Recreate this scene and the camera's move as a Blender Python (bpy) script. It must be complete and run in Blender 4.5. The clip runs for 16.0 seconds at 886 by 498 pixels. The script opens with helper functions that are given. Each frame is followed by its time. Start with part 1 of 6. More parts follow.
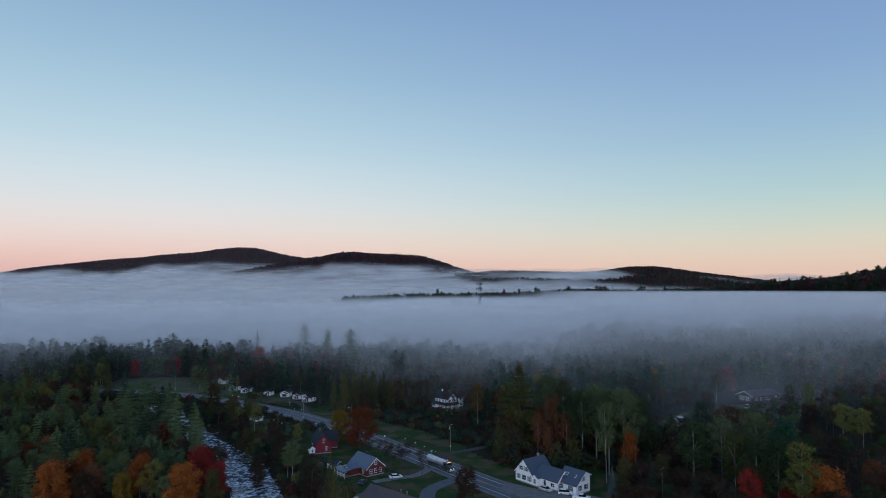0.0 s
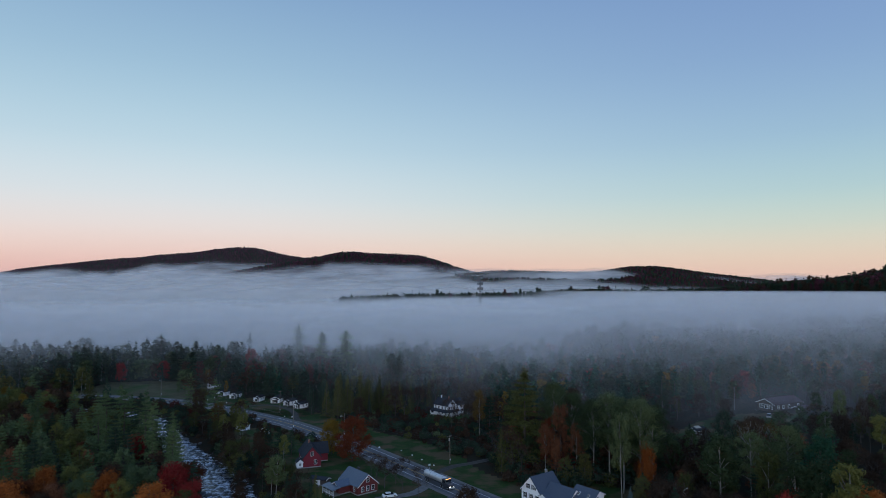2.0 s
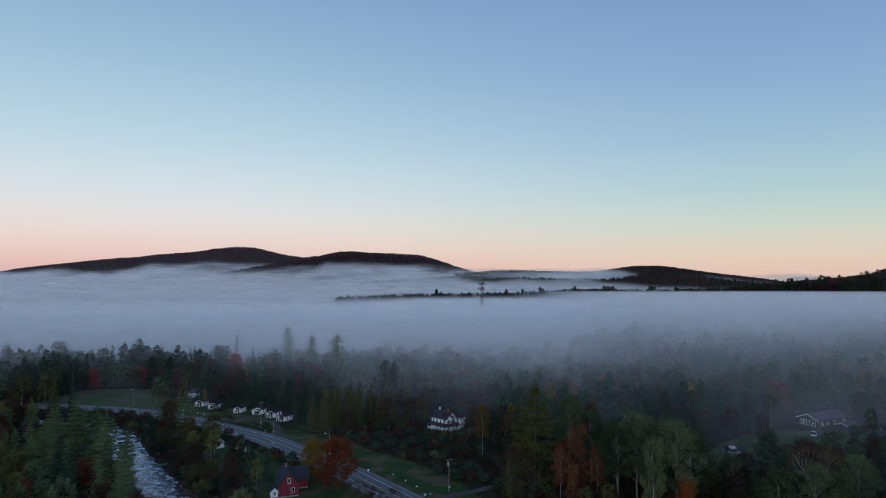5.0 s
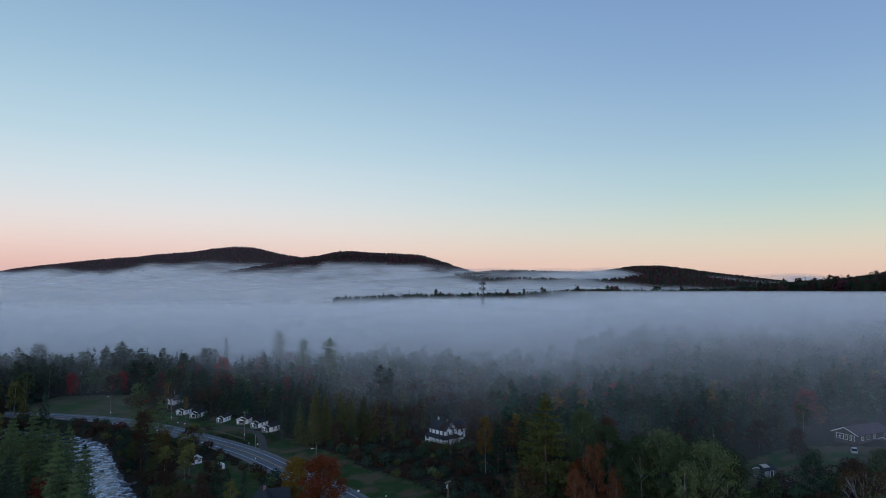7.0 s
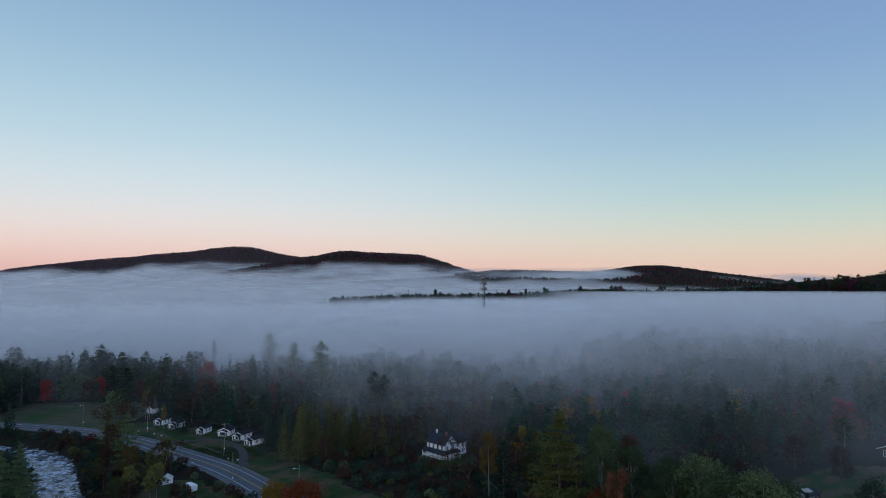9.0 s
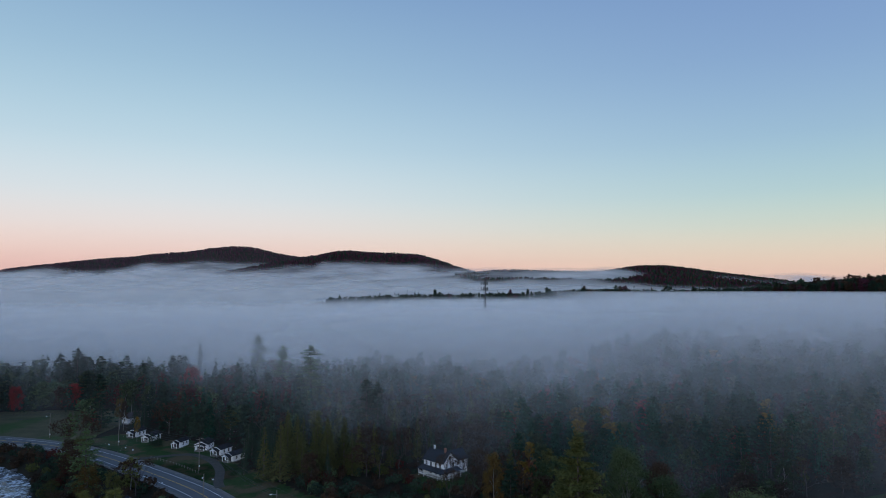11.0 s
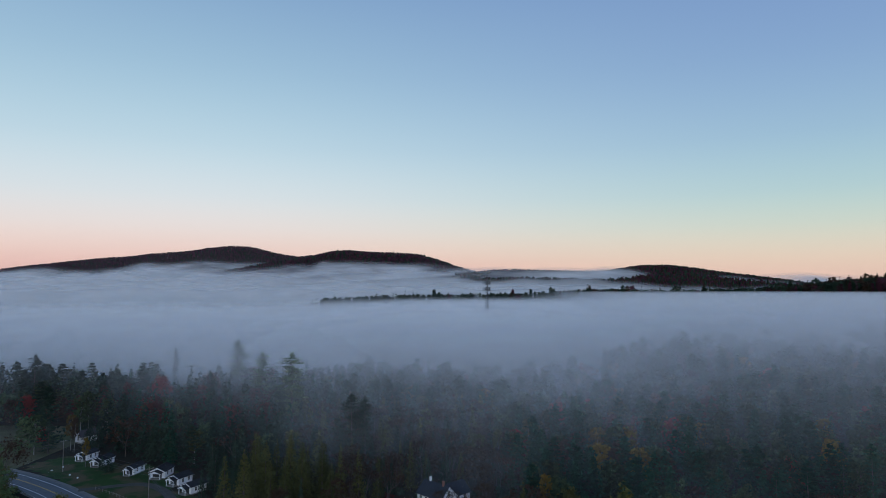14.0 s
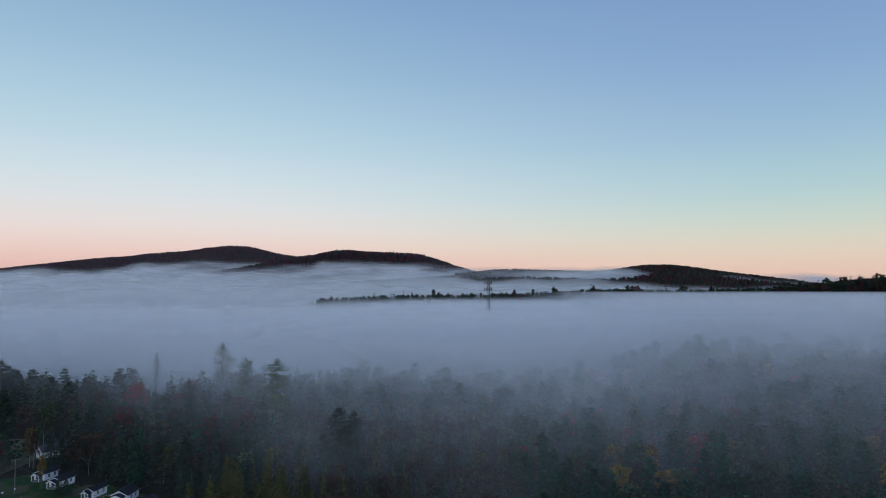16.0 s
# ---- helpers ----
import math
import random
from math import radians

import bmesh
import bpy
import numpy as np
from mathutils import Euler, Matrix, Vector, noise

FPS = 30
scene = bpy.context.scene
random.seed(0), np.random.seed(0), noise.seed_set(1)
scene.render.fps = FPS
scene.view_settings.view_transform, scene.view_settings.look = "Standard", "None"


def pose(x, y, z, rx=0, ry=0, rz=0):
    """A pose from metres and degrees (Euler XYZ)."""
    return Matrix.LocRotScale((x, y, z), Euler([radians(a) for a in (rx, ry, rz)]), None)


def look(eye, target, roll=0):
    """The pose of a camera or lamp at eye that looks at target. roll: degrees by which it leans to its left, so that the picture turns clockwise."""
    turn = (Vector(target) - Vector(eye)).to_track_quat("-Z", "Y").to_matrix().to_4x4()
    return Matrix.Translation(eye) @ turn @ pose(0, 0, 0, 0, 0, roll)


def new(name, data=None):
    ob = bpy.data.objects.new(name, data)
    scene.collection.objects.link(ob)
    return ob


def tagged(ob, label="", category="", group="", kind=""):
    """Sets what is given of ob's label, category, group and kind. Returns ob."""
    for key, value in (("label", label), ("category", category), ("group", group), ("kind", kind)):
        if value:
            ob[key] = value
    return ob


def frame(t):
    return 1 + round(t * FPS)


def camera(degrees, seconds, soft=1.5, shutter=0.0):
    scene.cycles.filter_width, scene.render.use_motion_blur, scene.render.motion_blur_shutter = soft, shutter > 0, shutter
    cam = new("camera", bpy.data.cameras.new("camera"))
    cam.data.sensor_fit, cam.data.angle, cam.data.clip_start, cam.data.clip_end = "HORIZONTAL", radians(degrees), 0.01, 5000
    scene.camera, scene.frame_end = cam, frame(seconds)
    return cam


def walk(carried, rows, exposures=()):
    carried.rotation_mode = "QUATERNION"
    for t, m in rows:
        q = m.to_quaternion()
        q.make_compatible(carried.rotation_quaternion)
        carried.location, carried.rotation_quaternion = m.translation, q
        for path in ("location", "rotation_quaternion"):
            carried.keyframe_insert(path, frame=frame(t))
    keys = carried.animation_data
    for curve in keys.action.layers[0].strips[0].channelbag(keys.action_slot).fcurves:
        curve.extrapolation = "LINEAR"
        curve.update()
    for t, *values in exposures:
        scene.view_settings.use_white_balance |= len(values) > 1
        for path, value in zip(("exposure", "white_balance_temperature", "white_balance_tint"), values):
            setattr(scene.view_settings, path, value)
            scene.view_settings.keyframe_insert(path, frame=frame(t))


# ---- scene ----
# Foggy river valley at dawn, flown over at about 65 m. +y is the way of flight, z = 0 the road.

# ---- camera ----
cam = camera(71.5, 16.0, soft=0.75)
PITCH, YAW, HEIGHT, SPEED = radians(3.559), radians(1.199), 65.0, 9.0
AIM = Vector((-math.sin(YAW) * math.cos(PITCH), math.cos(YAW) * math.cos(PITCH), math.sin(PITCH)))


def flown(t):
    return SPEED * (t + 0.42217 * t * t / 16 - 0.1766 * t ** 3 / 256)


walk(cam, [(t, look((0, flown(t), HEIGHT), Vector((0, flown(t), HEIGHT)) + AIM * 100)) for t in range(17)])

# ---- world and sun ----
world = bpy.data.worlds.new("dawn_sky")
scene.world = world
world.use_nodes = True
wn, wl = world.node_tree.nodes, world.node_tree.links
wn.clear()


def ramp_node(nodes, stops, interpolation="EASE"):
    node = nodes.new("ShaderNodeValToRGB")
    r = node.color_ramp
    r.interpolation = interpolation
    while len(r.elements) < len(stops):
        r.elements.new(0.5)
    for e, (p, c) in zip(r.elements, stops):
        e.position, e.color = p, (*c, 1)
    return node


def srgb(r, g, b):
    return tuple(((c / 255 + 0.055) / 1.055) ** 2.4 if c > 10 else c / 255 / 12.92 for c in (r, g, b))


def sky_stop(deg):
    """Ramp position of an elevation in degrees: 0 at -10, 1 at the zenith (by sine)."""
    return (math.sin(radians(deg)) + 0.2) / 1.2


coord = wn.new("ShaderNodeTexCoord")
sep = wn.new("ShaderNodeSeparateXYZ")
wl.new(coord.outputs["Generated"], sep.inputs[0])
elev = wn.new("ShaderNodeMath")
elev.operation = "MULTIPLY_ADD"
elev.inputs[1].default_value, elev.inputs[2].default_value = 1 / 1.2, 0.2 / 1.2
wl.new(sep.outputs["Z"], elev.inputs[0])
SKY_WEST = [(0.0, srgb(60, 66, 80)), (sky_stop(-0.5), srgb(200, 160, 168)), (sky_stop(1.5), srgb(226, 182, 176)),
            (sky_stop(3.2), srgb(232, 203, 196)), (sky_stop(5.2), srgb(228, 217, 215)), (sky_stop(8.0), srgb(213, 222, 228)),
            (sky_stop(12.5), srgb(184, 211, 225)), (sky_stop(19), srgb(152, 187, 212)), (sky_stop(27), srgb(126, 160, 198)),
            (1.0, srgb(86, 124, 186))]
SKY_EAST = [(0.0, srgb(60, 66, 80)), (sky_stop(-0.5), srgb(216, 178, 170)), (sky_stop(1.5), srgb(228, 197, 180)),
            (sky_stop(3.2), srgb(222, 208, 190)), (sky_stop(5.2), srgb(198, 210, 199)), (sky_stop(8.0), srgb(172, 203, 208)),
            (sky_stop(12.5), srgb(150, 184, 210)), (sky_stop(19), srgb(128, 160, 202)), (sky_stop(27), srgb(116, 146, 194)),
            (1.0, srgb(86, 124, 186))]
west, east = ramp_node(wn, SKY_WEST, "B_SPLINE"), ramp_node(wn, SKY_EAST, "B_SPLINE")
across = wn.new("ShaderNodeMapRange")
across.interpolation_type = "SMOOTHSTEP"
across.inputs["From Min"].default_value, across.inputs["From Max"].default_value = -0.45, 0.62
wl.new(sep.outputs["X"], across.inputs["Value"])
blend = wn.new("ShaderNodeMix")
blend.data_type = "RGBA"
for r in (west, east):
    wl.new(elev.outputs[0], r.inputs[0])
wl.new(across.outputs[0], blend.inputs["Factor"])
wl.new(west.outputs[0], blend.inputs["A"])
wl.new(east.outputs[0], blend.inputs["B"])
sky = wn.new("ShaderNodeTexSky")
sky.sky_type = "NISHITA"
sky.sun_disc, sky.sun_elevation, sky.sun_rotation = False, radians(4), radians(174)
glow = wn.new("ShaderNodeBackground")
glow.inputs["Strength"].default_value = 0.01
wl.new(sky.outputs[0], glow.inputs["Color"])
dome = wn.new("ShaderNodeBackground")
dome.inputs["Strength"].default_value = 1.0
sunward = wn.new("ShaderNodeMapRange")
sunward.interpolation_type = "SMOOTHSTEP"
sunward.inputs["From Min"].default_value, sunward.inputs["From Max"].default_value = 0.2, -0.9
sunward.inputs["To Min"].default_value, sunward.inputs["To Max"].default_value = 1.0, 1.8
wl.new(sep.outputs["Y"], sunward.inputs["Value"])
wl.new(sunward.outputs[0], dome.inputs["Strength"])
wl.new(blend.outputs["Result"], dome.inputs["Color"])
both = wn.new("ShaderNodeAddShader")
wl.new(dome.outputs[0], both.inputs[0])
wl.new(glow.outputs[0], both.inputs[1])
wout = wn.new("ShaderNodeOutputWorld")
wl.new(both.outputs[0], wout.inputs["Surface"])

sun = new("sun", bpy.data.lights.new("sun", "SUN"))
sun.data.energy, sun.data.angle, sun.data.color = 0.35, radians(30), (1.0, 0.93, 0.88)
sun.matrix_world = look((150, -900, 420), (0, 300, 0))
scene.cycles.transparent_max_bounces = 64

# ---- materials ----


def nodes_of(name):
    m = bpy.data.materials.new(name)
    m.use_nodes = True
    n, l = m.node_tree.nodes, m.node_tree.links
    n.clear()
    return m, n, l, n.new("ShaderNodeOutputMaterial")


def surface(name, dark, light, rough=0.8, scale=1.0, fine=12.0, bump=0.15, metal=0.0, stretch=(1, 1, 1), per_object=0.0, coat=0.0, stain=None):
    """A worn solid surface: two scales of noise between two colours, with relief; stain adds a third colour in blotches."""
    m, n, l, out = nodes_of(name)
    tc = n.new("ShaderNodeTexCoord")
    mp = n.new("ShaderNodeMapping")
    mp.inputs["Scale"].default_value = stretch
    l.new(tc.outputs["Object"], mp.inputs[0])
    a, b = n.new("ShaderNodeTexNoise"), n.new("ShaderNodeTexNoise")
    for t, s in ((a, scale), (b, fine)):
        t.inputs["Scale"].default_value = s
        t.inputs["Detail"].default_value = 5
        l.new(mp.outputs[0], t.inputs["Vector"])
    add = n.new("ShaderNodeMath")
    add.operation = "ADD"
    half = n.new("ShaderNodeMath")
    half.operation = "MULTIPLY"
    half.inputs[1].default_value = 0.5
    l.new(a.outputs["Fac"], add.inputs[0])
    l.new(b.outputs["Fac"], add.inputs[1])
    l.new(add.outputs[0], half.inputs[0])
    r = ramp_node(n, [(0.3, dark), (0.7, light)], "LINEAR")
    l.new(half.outputs[0], r.inputs[0])
    colour = r.outputs[0]
    if stain:
        c = n.new("ShaderNodeTexNoise")
        c.inputs["Scale"].default_value = stain[1]
        c.inputs["Detail"].default_value = 6
        l.new(tc.outputs["Object"], c.inputs["Vector"])
        k = n.new("ShaderNodeMapRange")
        k.inputs["From Min"].default_value, k.inputs["From Max"].default_value = stain[2], stain[2] + 0.14
        l.new(c.outputs["Fac"], k.inputs["Value"])
        mx = n.new("ShaderNodeMix")
        mx.data_type = "RGBA"
        l.new(k.outputs[0], mx.inputs["Factor"])
        l.new(colour, mx.inputs["A"])
        mx.inputs["B"].default_value = (*stain[0], 1)
        colour = mx.outputs["Result"]
    if per_object:
        info = n.new("ShaderNodeObjectInfo")
        hs = n.new("ShaderNodeHueSaturation")
        mr = n.new("ShaderNodeMapRange")
        mr.inputs["To Min"].default_value, mr.inputs["To Max"].default_value = 1 - per_object, 1 + per_object
        l.new(info.outputs["Random"], mr.inputs["Value"])
        l.new(mr.outputs[0], hs.inputs["Value"])
        l.new(colour, hs.inputs["Color"])
        colour = hs.outputs[0]
    p = n.new("ShaderNodeBsdfPrincipled")
    p.inputs["Roughness"].default_value, p.inputs["Metallic"].default_value = rough, metal
    p.inputs["Coat Weight"].default_value = coat
    p.inputs["Specular IOR Level"].default_value = 0.08 if rough > 0.92 else 0.5
    l.new(colour, p.inputs["Base Color"])
    if bump:
        bp = n.new("ShaderNodeBump")
        bp.inputs["Strength"].default_value, bp.inputs["Distance"].default_value = bump, 0.1
        l.new(half.outputs[0], bp.inputs["Height"])
        l.new(bp.outputs[0], p.inputs["Normal"])
    l.new(p.outputs[0], out.inputs["Surface"])
    return m


def banded(name, dark, light, axis, pitch, rough=0.7, depth=0.02, metal=0.0, fine=6.0):
    """Boards, shingle courses or metal seams: a saw-tooth relief along one local axis, with noise in the colour."""
    m, n, l, out = nodes_of(name)
    tc = n.new("ShaderNodeTexCoord")
    w = n.new("ShaderNodeTexWave")
    w.wave_type, w.bands_direction, w.wave_profile = "BANDS", axis, "SAW"
    w.inputs["Scale"].default_value = 0.314 / pitch
    w.inputs["Distortion"].default_value = 0.15
    l.new(tc.outputs["Object"], w.inputs["Vector"])
    a = n.new("ShaderNodeTexNoise")
    a.inputs["Scale"].default_value, a.inputs["Detail"].default_value = fine, 6
    l.new(tc.outputs["Object"], a.inputs["Vector"])
    r = ramp_node(n, [(0.3, dark), (0.7, light)], "LINEAR")
    l.new(a.outputs["Fac"], r.inputs[0])
    line = n.new("ShaderNodeMapRange")
    line.inputs["From Min"].default_value, line.inputs["From Max"].default_value = 0.0, 0.18
    line.inputs["To Min"].default_value = 0.85
    l.new(w.outputs["Fac"], line.inputs["Value"])
    mul = n.new("ShaderNodeMix")
    mul.data_type, mul.blend_type = "RGBA", "MULTIPLY"
    mul.inputs["Factor"].default_value = 1
    l.new(r.outputs[0], mul.inputs["A"])
    l.new(line.outputs[0], mul.inputs["B"])
    p = n.new("ShaderNodeBsdfPrincipled")
    p.inputs["Roughness"].default_value, p.inputs["Metallic"].default_value = rough, metal
    p.inputs["Specular IOR Level"].default_value = 0.15 if rough > 0.8 else 0.5
    l.new(mul.outputs["Result"], p.inputs["Base Color"])
    bp = n.new("ShaderNodeBump")
    bp.inputs["Strength"].default_value, bp.inputs["Distance"].default_value = 0.6, depth
    l.new(w.outputs["Fac"], bp.inputs["Height"])
    l.new(bp.outputs[0], p.inputs["Normal"])
    l.new(p.outputs[0], out.inputs["Surface"])
    return m


def leaf(name, dark, light, through_light=0.25, shared=False):
    """Foliage: each leaf clump its own shade; whole trees differ by the object, or by the tint attribute in joined woods."""
    m, n, l, out = nodes_of(name)
    geo = n.new("ShaderNodeNewGeometry")
    if shared:
        src = n.new("ShaderNodeAttribute")
        src.attribute_name = "tint"
        tone = src.outputs["Fac"]
    else:
        src = n.new("ShaderNodeObjectInfo")
        tone = src.outputs["Random"]
    mixv = n.new("ShaderNodeMath")
    mixv.operation = "MULTIPLY_ADD"
    mixv.inputs[1].default_value = 0.55
    sc = n.new("ShaderNodeMath")
    sc.operation = "MULTIPLY"
    sc.inputs[1].default_value = 0.45
    l.new(geo.outputs["Random Per Island"], sc.inputs[0])
    l.new(tone, mixv.inputs[0])
    l.new(sc.outputs[0], mixv.inputs[2])
    r = ramp_node(n, [(0.0, dark), (1.0, light)], "LINEAR")
    l.new(mixv.outputs[0], r.inputs[0])
    d, t, mx = n.new("ShaderNodeBsdfDiffuse"), n.new("ShaderNodeBsdfTranslucent"), n.new("ShaderNodeMixShader")
    mx.inputs[0].default_value = through_light
    for s in (d, t):
        l.new(r.outputs[0], s.inputs["Color"])
    l.new(d.outputs[0], mx.inputs[1])
    l.new(t.outputs[0], mx.inputs[2])
    l.new(mx.outputs[0], out.inputs["Surface"])
    return m


LEAF = {  # darker and lighter tone of each foliage
    "pine": ((0.044, 0.074, 0.038), (0.155, 0.205, 0.088)),
    "fir": ((0.011, 0.038, 0.023), (0.038, 0.098, 0.056)),
    "spruce": ((0.017, 0.033, 0.023), (0.054, 0.079, 0.050)),
    "green": ((0.038, 0.064, 0.034), (0.130, 0.170, 0.082)),
    "yellow": ((0.068, 0.078, 0.024), (0.195, 0.188, 0.060)),
    "orange": ((0.130, 0.040, 0.014), (0.440, 0.140, 0.036)),
    "red": ((0.110, 0.016, 0.018), (0.360, 0.050, 0.040)),
    "rust": ((0.030, 0.021, 0.016), (0.086, 0.054, 0.034)),
    "tamarack": ((0.046, 0.052, 0.021), (0.122, 0.116, 0.042)),
    "blue": ((0.050, 0.080, 0.080), (0.110, 0.150, 0.150)),
    # green darkened: the shade of the right-hand wood is put into this colour
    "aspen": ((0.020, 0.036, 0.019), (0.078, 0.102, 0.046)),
    "ember": ((0.060, 0.018, 0.010), (0.190, 0.054, 0.024)),
    "maroon": ((0.042, 0.014, 0.012), (0.125, 0.036, 0.026)),
    "gold": ((0.100, 0.062, 0.012), (0.260, 0.165, 0.034)),
    # autumn brown with the purple of distant haze mixed into the leaf colour
    "plum": ((0.050, 0.020, 0.030), (0.125, 0.050, 0.066)),
    "russet": ((0.045, 0.018, 0.011), (0.150, 0.052, 0.025)),
    "copper": ((0.085, 0.038, 0.022), (0.280, 0.118, 0.060)),
    "bronze": ((0.060, 0.040, 0.016), (0.150, 0.100, 0.036)),
    "mist": ((0.042, 0.062, 0.030), (0.155, 0.190, 0.088)),
    "olive": ((0.034, 0.043, 0.016), (0.150, 0.150, 0.050)),
}
LEAF_MAT = {k: leaf("leaves_" + k, *v) for k, v in LEAF.items()}
WOOD_MAT = {k: leaf("woods_" + k, *v, shared=True) for k, v in LEAF.items()}
BARK = surface("bark_grey", (0.05, 0.04, 0.035), (0.13, 0.11, 0.10), 0.95, 2, 14, 0.5, stretch=(1, 1, 0.25))
BIRCH = surface("bark_birch", (0.12, 0.116, 0.108), (0.32, 0.305, 0.285), 0.8, 1.5, 9, 0.2, stretch=(1, 1, 2.5), stain=((0.05, 0.045, 0.04), 2.2, 0.58))
ASPHALT = surface("asphalt", (0.050, 0.053, 0.060), (0.085, 0.088, 0.098), 0.75, 0.12, 9, 0.25, stain=((0.035, 0.036, 0.04), 0.35, 0.60))
PAINT_WHITE = surface("road_paint_white", (0.42, 0.42, 0.42), (0.75, 0.75, 0.74), 0.7, 1.2, 16, 0.1)
PAINT_YELLOW = surface("road_paint_yellow", (0.40, 0.24, 0.05), (0.62, 0.38, 0.07), 0.7, 1.2, 16, 0.1)
DIRT = surface("packed_dirt", (0.045, 0.042, 0.038), (0.088, 0.080, 0.070), 0.95, 0.4, 9, 0.4)
GRAVEL = surface("gravel", (0.10, 0.095, 0.09), (0.20, 0.19, 0.18), 0.95, 0.5, 10, 0.5)
GRASS = surface("mown_grass", (0.014, 0.032, 0.009), (0.036, 0.066, 0.017), 0.95, 0.25, 7, 0.6, stain=((0.082, 0.060, 0.032), 0.12, 0.46))
STONE = surface("river_stone", (0.030, 0.031, 0.033), (0.12, 0.115, 0.11), 0.7, 1.2, 9, 0.5, per_object=0.4)

# ---- small mesh helpers ----


def part(name, bm, material, parent=None, label=""):
    """Links a bmesh as one mesh object, under a thing or a part if one is given."""
    me = bpy.data.meshes.new(name)
    bm.to_mesh(me)
    bm.free()
    me.materials.append(material)
    ob = new(name, me)
    ob.parent = parent
    return tagged(ob, label)


def shell(name, verts, faces, material, parent=None, smooth=False):
    me = bpy.data.meshes.new(name)
    me.from_pydata([tuple(map(float, v)) for v in verts], [], [tuple(map(int, f)) for f in faces])
    me.materials.append(material)
    if smooth:
        me.shade_smooth()
    ob = new(name, me)
    ob.parent = parent
    return ob


def box(bm, x0, x1, y0, y1, z0, z1, bevel=0.0):
    g = bmesh.ops.create_cube(bm, size=1, matrix=Matrix.Translation(((x0 + x1) / 2, (y0 + y1) / 2, (z0 + z1) / 2)) @ Matrix.Diagonal((x1 - x0, y1 - y0, z1 - z0, 1)))
    if bevel:
        edges = list({e for v in g["verts"] for e in v.link_edges})
        bmesh.ops.bevel(bm, geom=edges, offset=bevel, segments=2, affect="EDGES")
    return bm


def boxes(*dims, bevel=0.0):
    bm = bmesh.new()
    for d in dims:
        box(bm, *d, bevel=bevel)
    return bm


def rod(bm, p, q, r0, r1=None, sides=6):
    p, q = Vector(p), Vector(q)
    d = q - p
    m = Matrix.Translation((p + q) / 2) @ d.to_track_quat("Z", "Y").to_matrix().to_4x4()
    bmesh.ops.create_cone(bm, cap_ends=True, segments=sides, radius1=r0, radius2=r0 if r1 is None else r1, depth=d.length, matrix=m)
    return bm


def smooth01(v, a, b):
    k = np.clip((np.asarray(v, float) - a) / (b - a), 0, 1)
    return k * k * (3 - 2 * k)


def spline(points, step):
    """Evenly stepped Catmull-Rom line through 2D points."""
    p = np.array(points, float)
    p = np.vstack([2 * p[0] - p[1], p, 2 * p[-1] - p[-2]])
    out = []
    for i in range(1, len(p) - 2):
        for k in np.linspace(0, 1, 24, endpoint=False):
            a, b, c, d = p[i - 1:i + 3]
            out.append(0.5 * (2 * b + (c - a) * k + (2 * a - 5 * b + 4 * c - d) * k * k + (3 * b - a - 3 * c + d) * k ** 3))
    out = np.array(out + [p[-2]])
    s = np.r_[0, np.cumsum(np.hypot(*np.diff(out, axis=0).T))]
    t = np.arange(0, s[-1], step)
    return np.stack([np.interp(t, s, out[:, 0]), np.interp(t, s, out[:, 1])], 1)


def away(x, y, line):
    """Signed distance from a 2D line: positive on the left of its way, for arrays of points."""
    x, y = np.atleast_1d(np.asarray(x, float)), np.atleast_1d(np.asarray(y, float))
    shape = x.shape
    x, y = x.ravel(), y.ravel()
    tan = np.gradient(line, axis=0)
    tan /= np.hypot(tan[:, 0], tan[:, 1])[:, None]
    out = np.empty(len(x))
    for i in range(0, len(x), 4000):
        dx, dy = x[i:i + 4000, None] - line[:, 0], y[i:i + 4000, None] - line[:, 1]
        k = np.argmin(dx * dx + dy * dy, axis=1)
        r = np.arange(len(k))
        side = tan[k, 0] * dy[r, k] - tan[k, 1] * dx[r, k]
        out[i:i + 4000] = np.sign(side) * np.sqrt(dx[r, k] ** 2 + dy[r, k] ** 2)
    return out.reshape(shape)


# ---- the valley: road, river, terrain ----
ROAD = spline([(150, 30), (104, 90), (60, 146), (40, 171), (21, 195), (4.7, 215.5), (-8, 232), (-24, 252.5), (-39, 271.5), (-62, 296.5), (-81, 316.6), (-100, 332),
               (-119, 346), (-133, 356), (-151, 366.5), (-169, 374.5), (-189.5, 380.5), (-212, 385), (-240, 387), (-290, 386), (-380, 378), (-520, 350)], 3.0)
RIVER = spline([(20, -60), (-8, 40), (-24, 105), (-45, 160), (-64.5, 202), (-81.7, 237), (-94.5, 252), (-109.3, 269.4), (-124.3, 288), (-134.6, 302.3), (-146.6, 319.4), (-158, 334), (-173, 344.5), (-193, 351), (-230, 358), (-300, 352), (-420, 320), (-600, 290)], 3.0)
RIVER_HALF, WATER = 7.8, -2.6


def ripple(x, y, size, seed=0.0):
    """Smooth waving between -1 and 1."""
    x, y = np.asarray(x) / size, np.asarray(y) / size
    return (np.sin(x * 1.7 + 1.3 * np.sin(y * 1.1 + seed) + seed) + np.sin(y * 1.9 + 1.7 * np.sin(x * 0.9 - seed) + 2.1 * seed) + np.sin((x + y) * 1.3 + seed * 3)) / 3


def bump2(x, y, cx, cy, rx, ry, h):
    return h * np.exp(-((x - cx) / rx) ** 2 - ((y - cy) / ry) ** 2)


def crest(x, knots):
    kx, kz = zip(*knots)
    return np.interp(x, kx, kz)


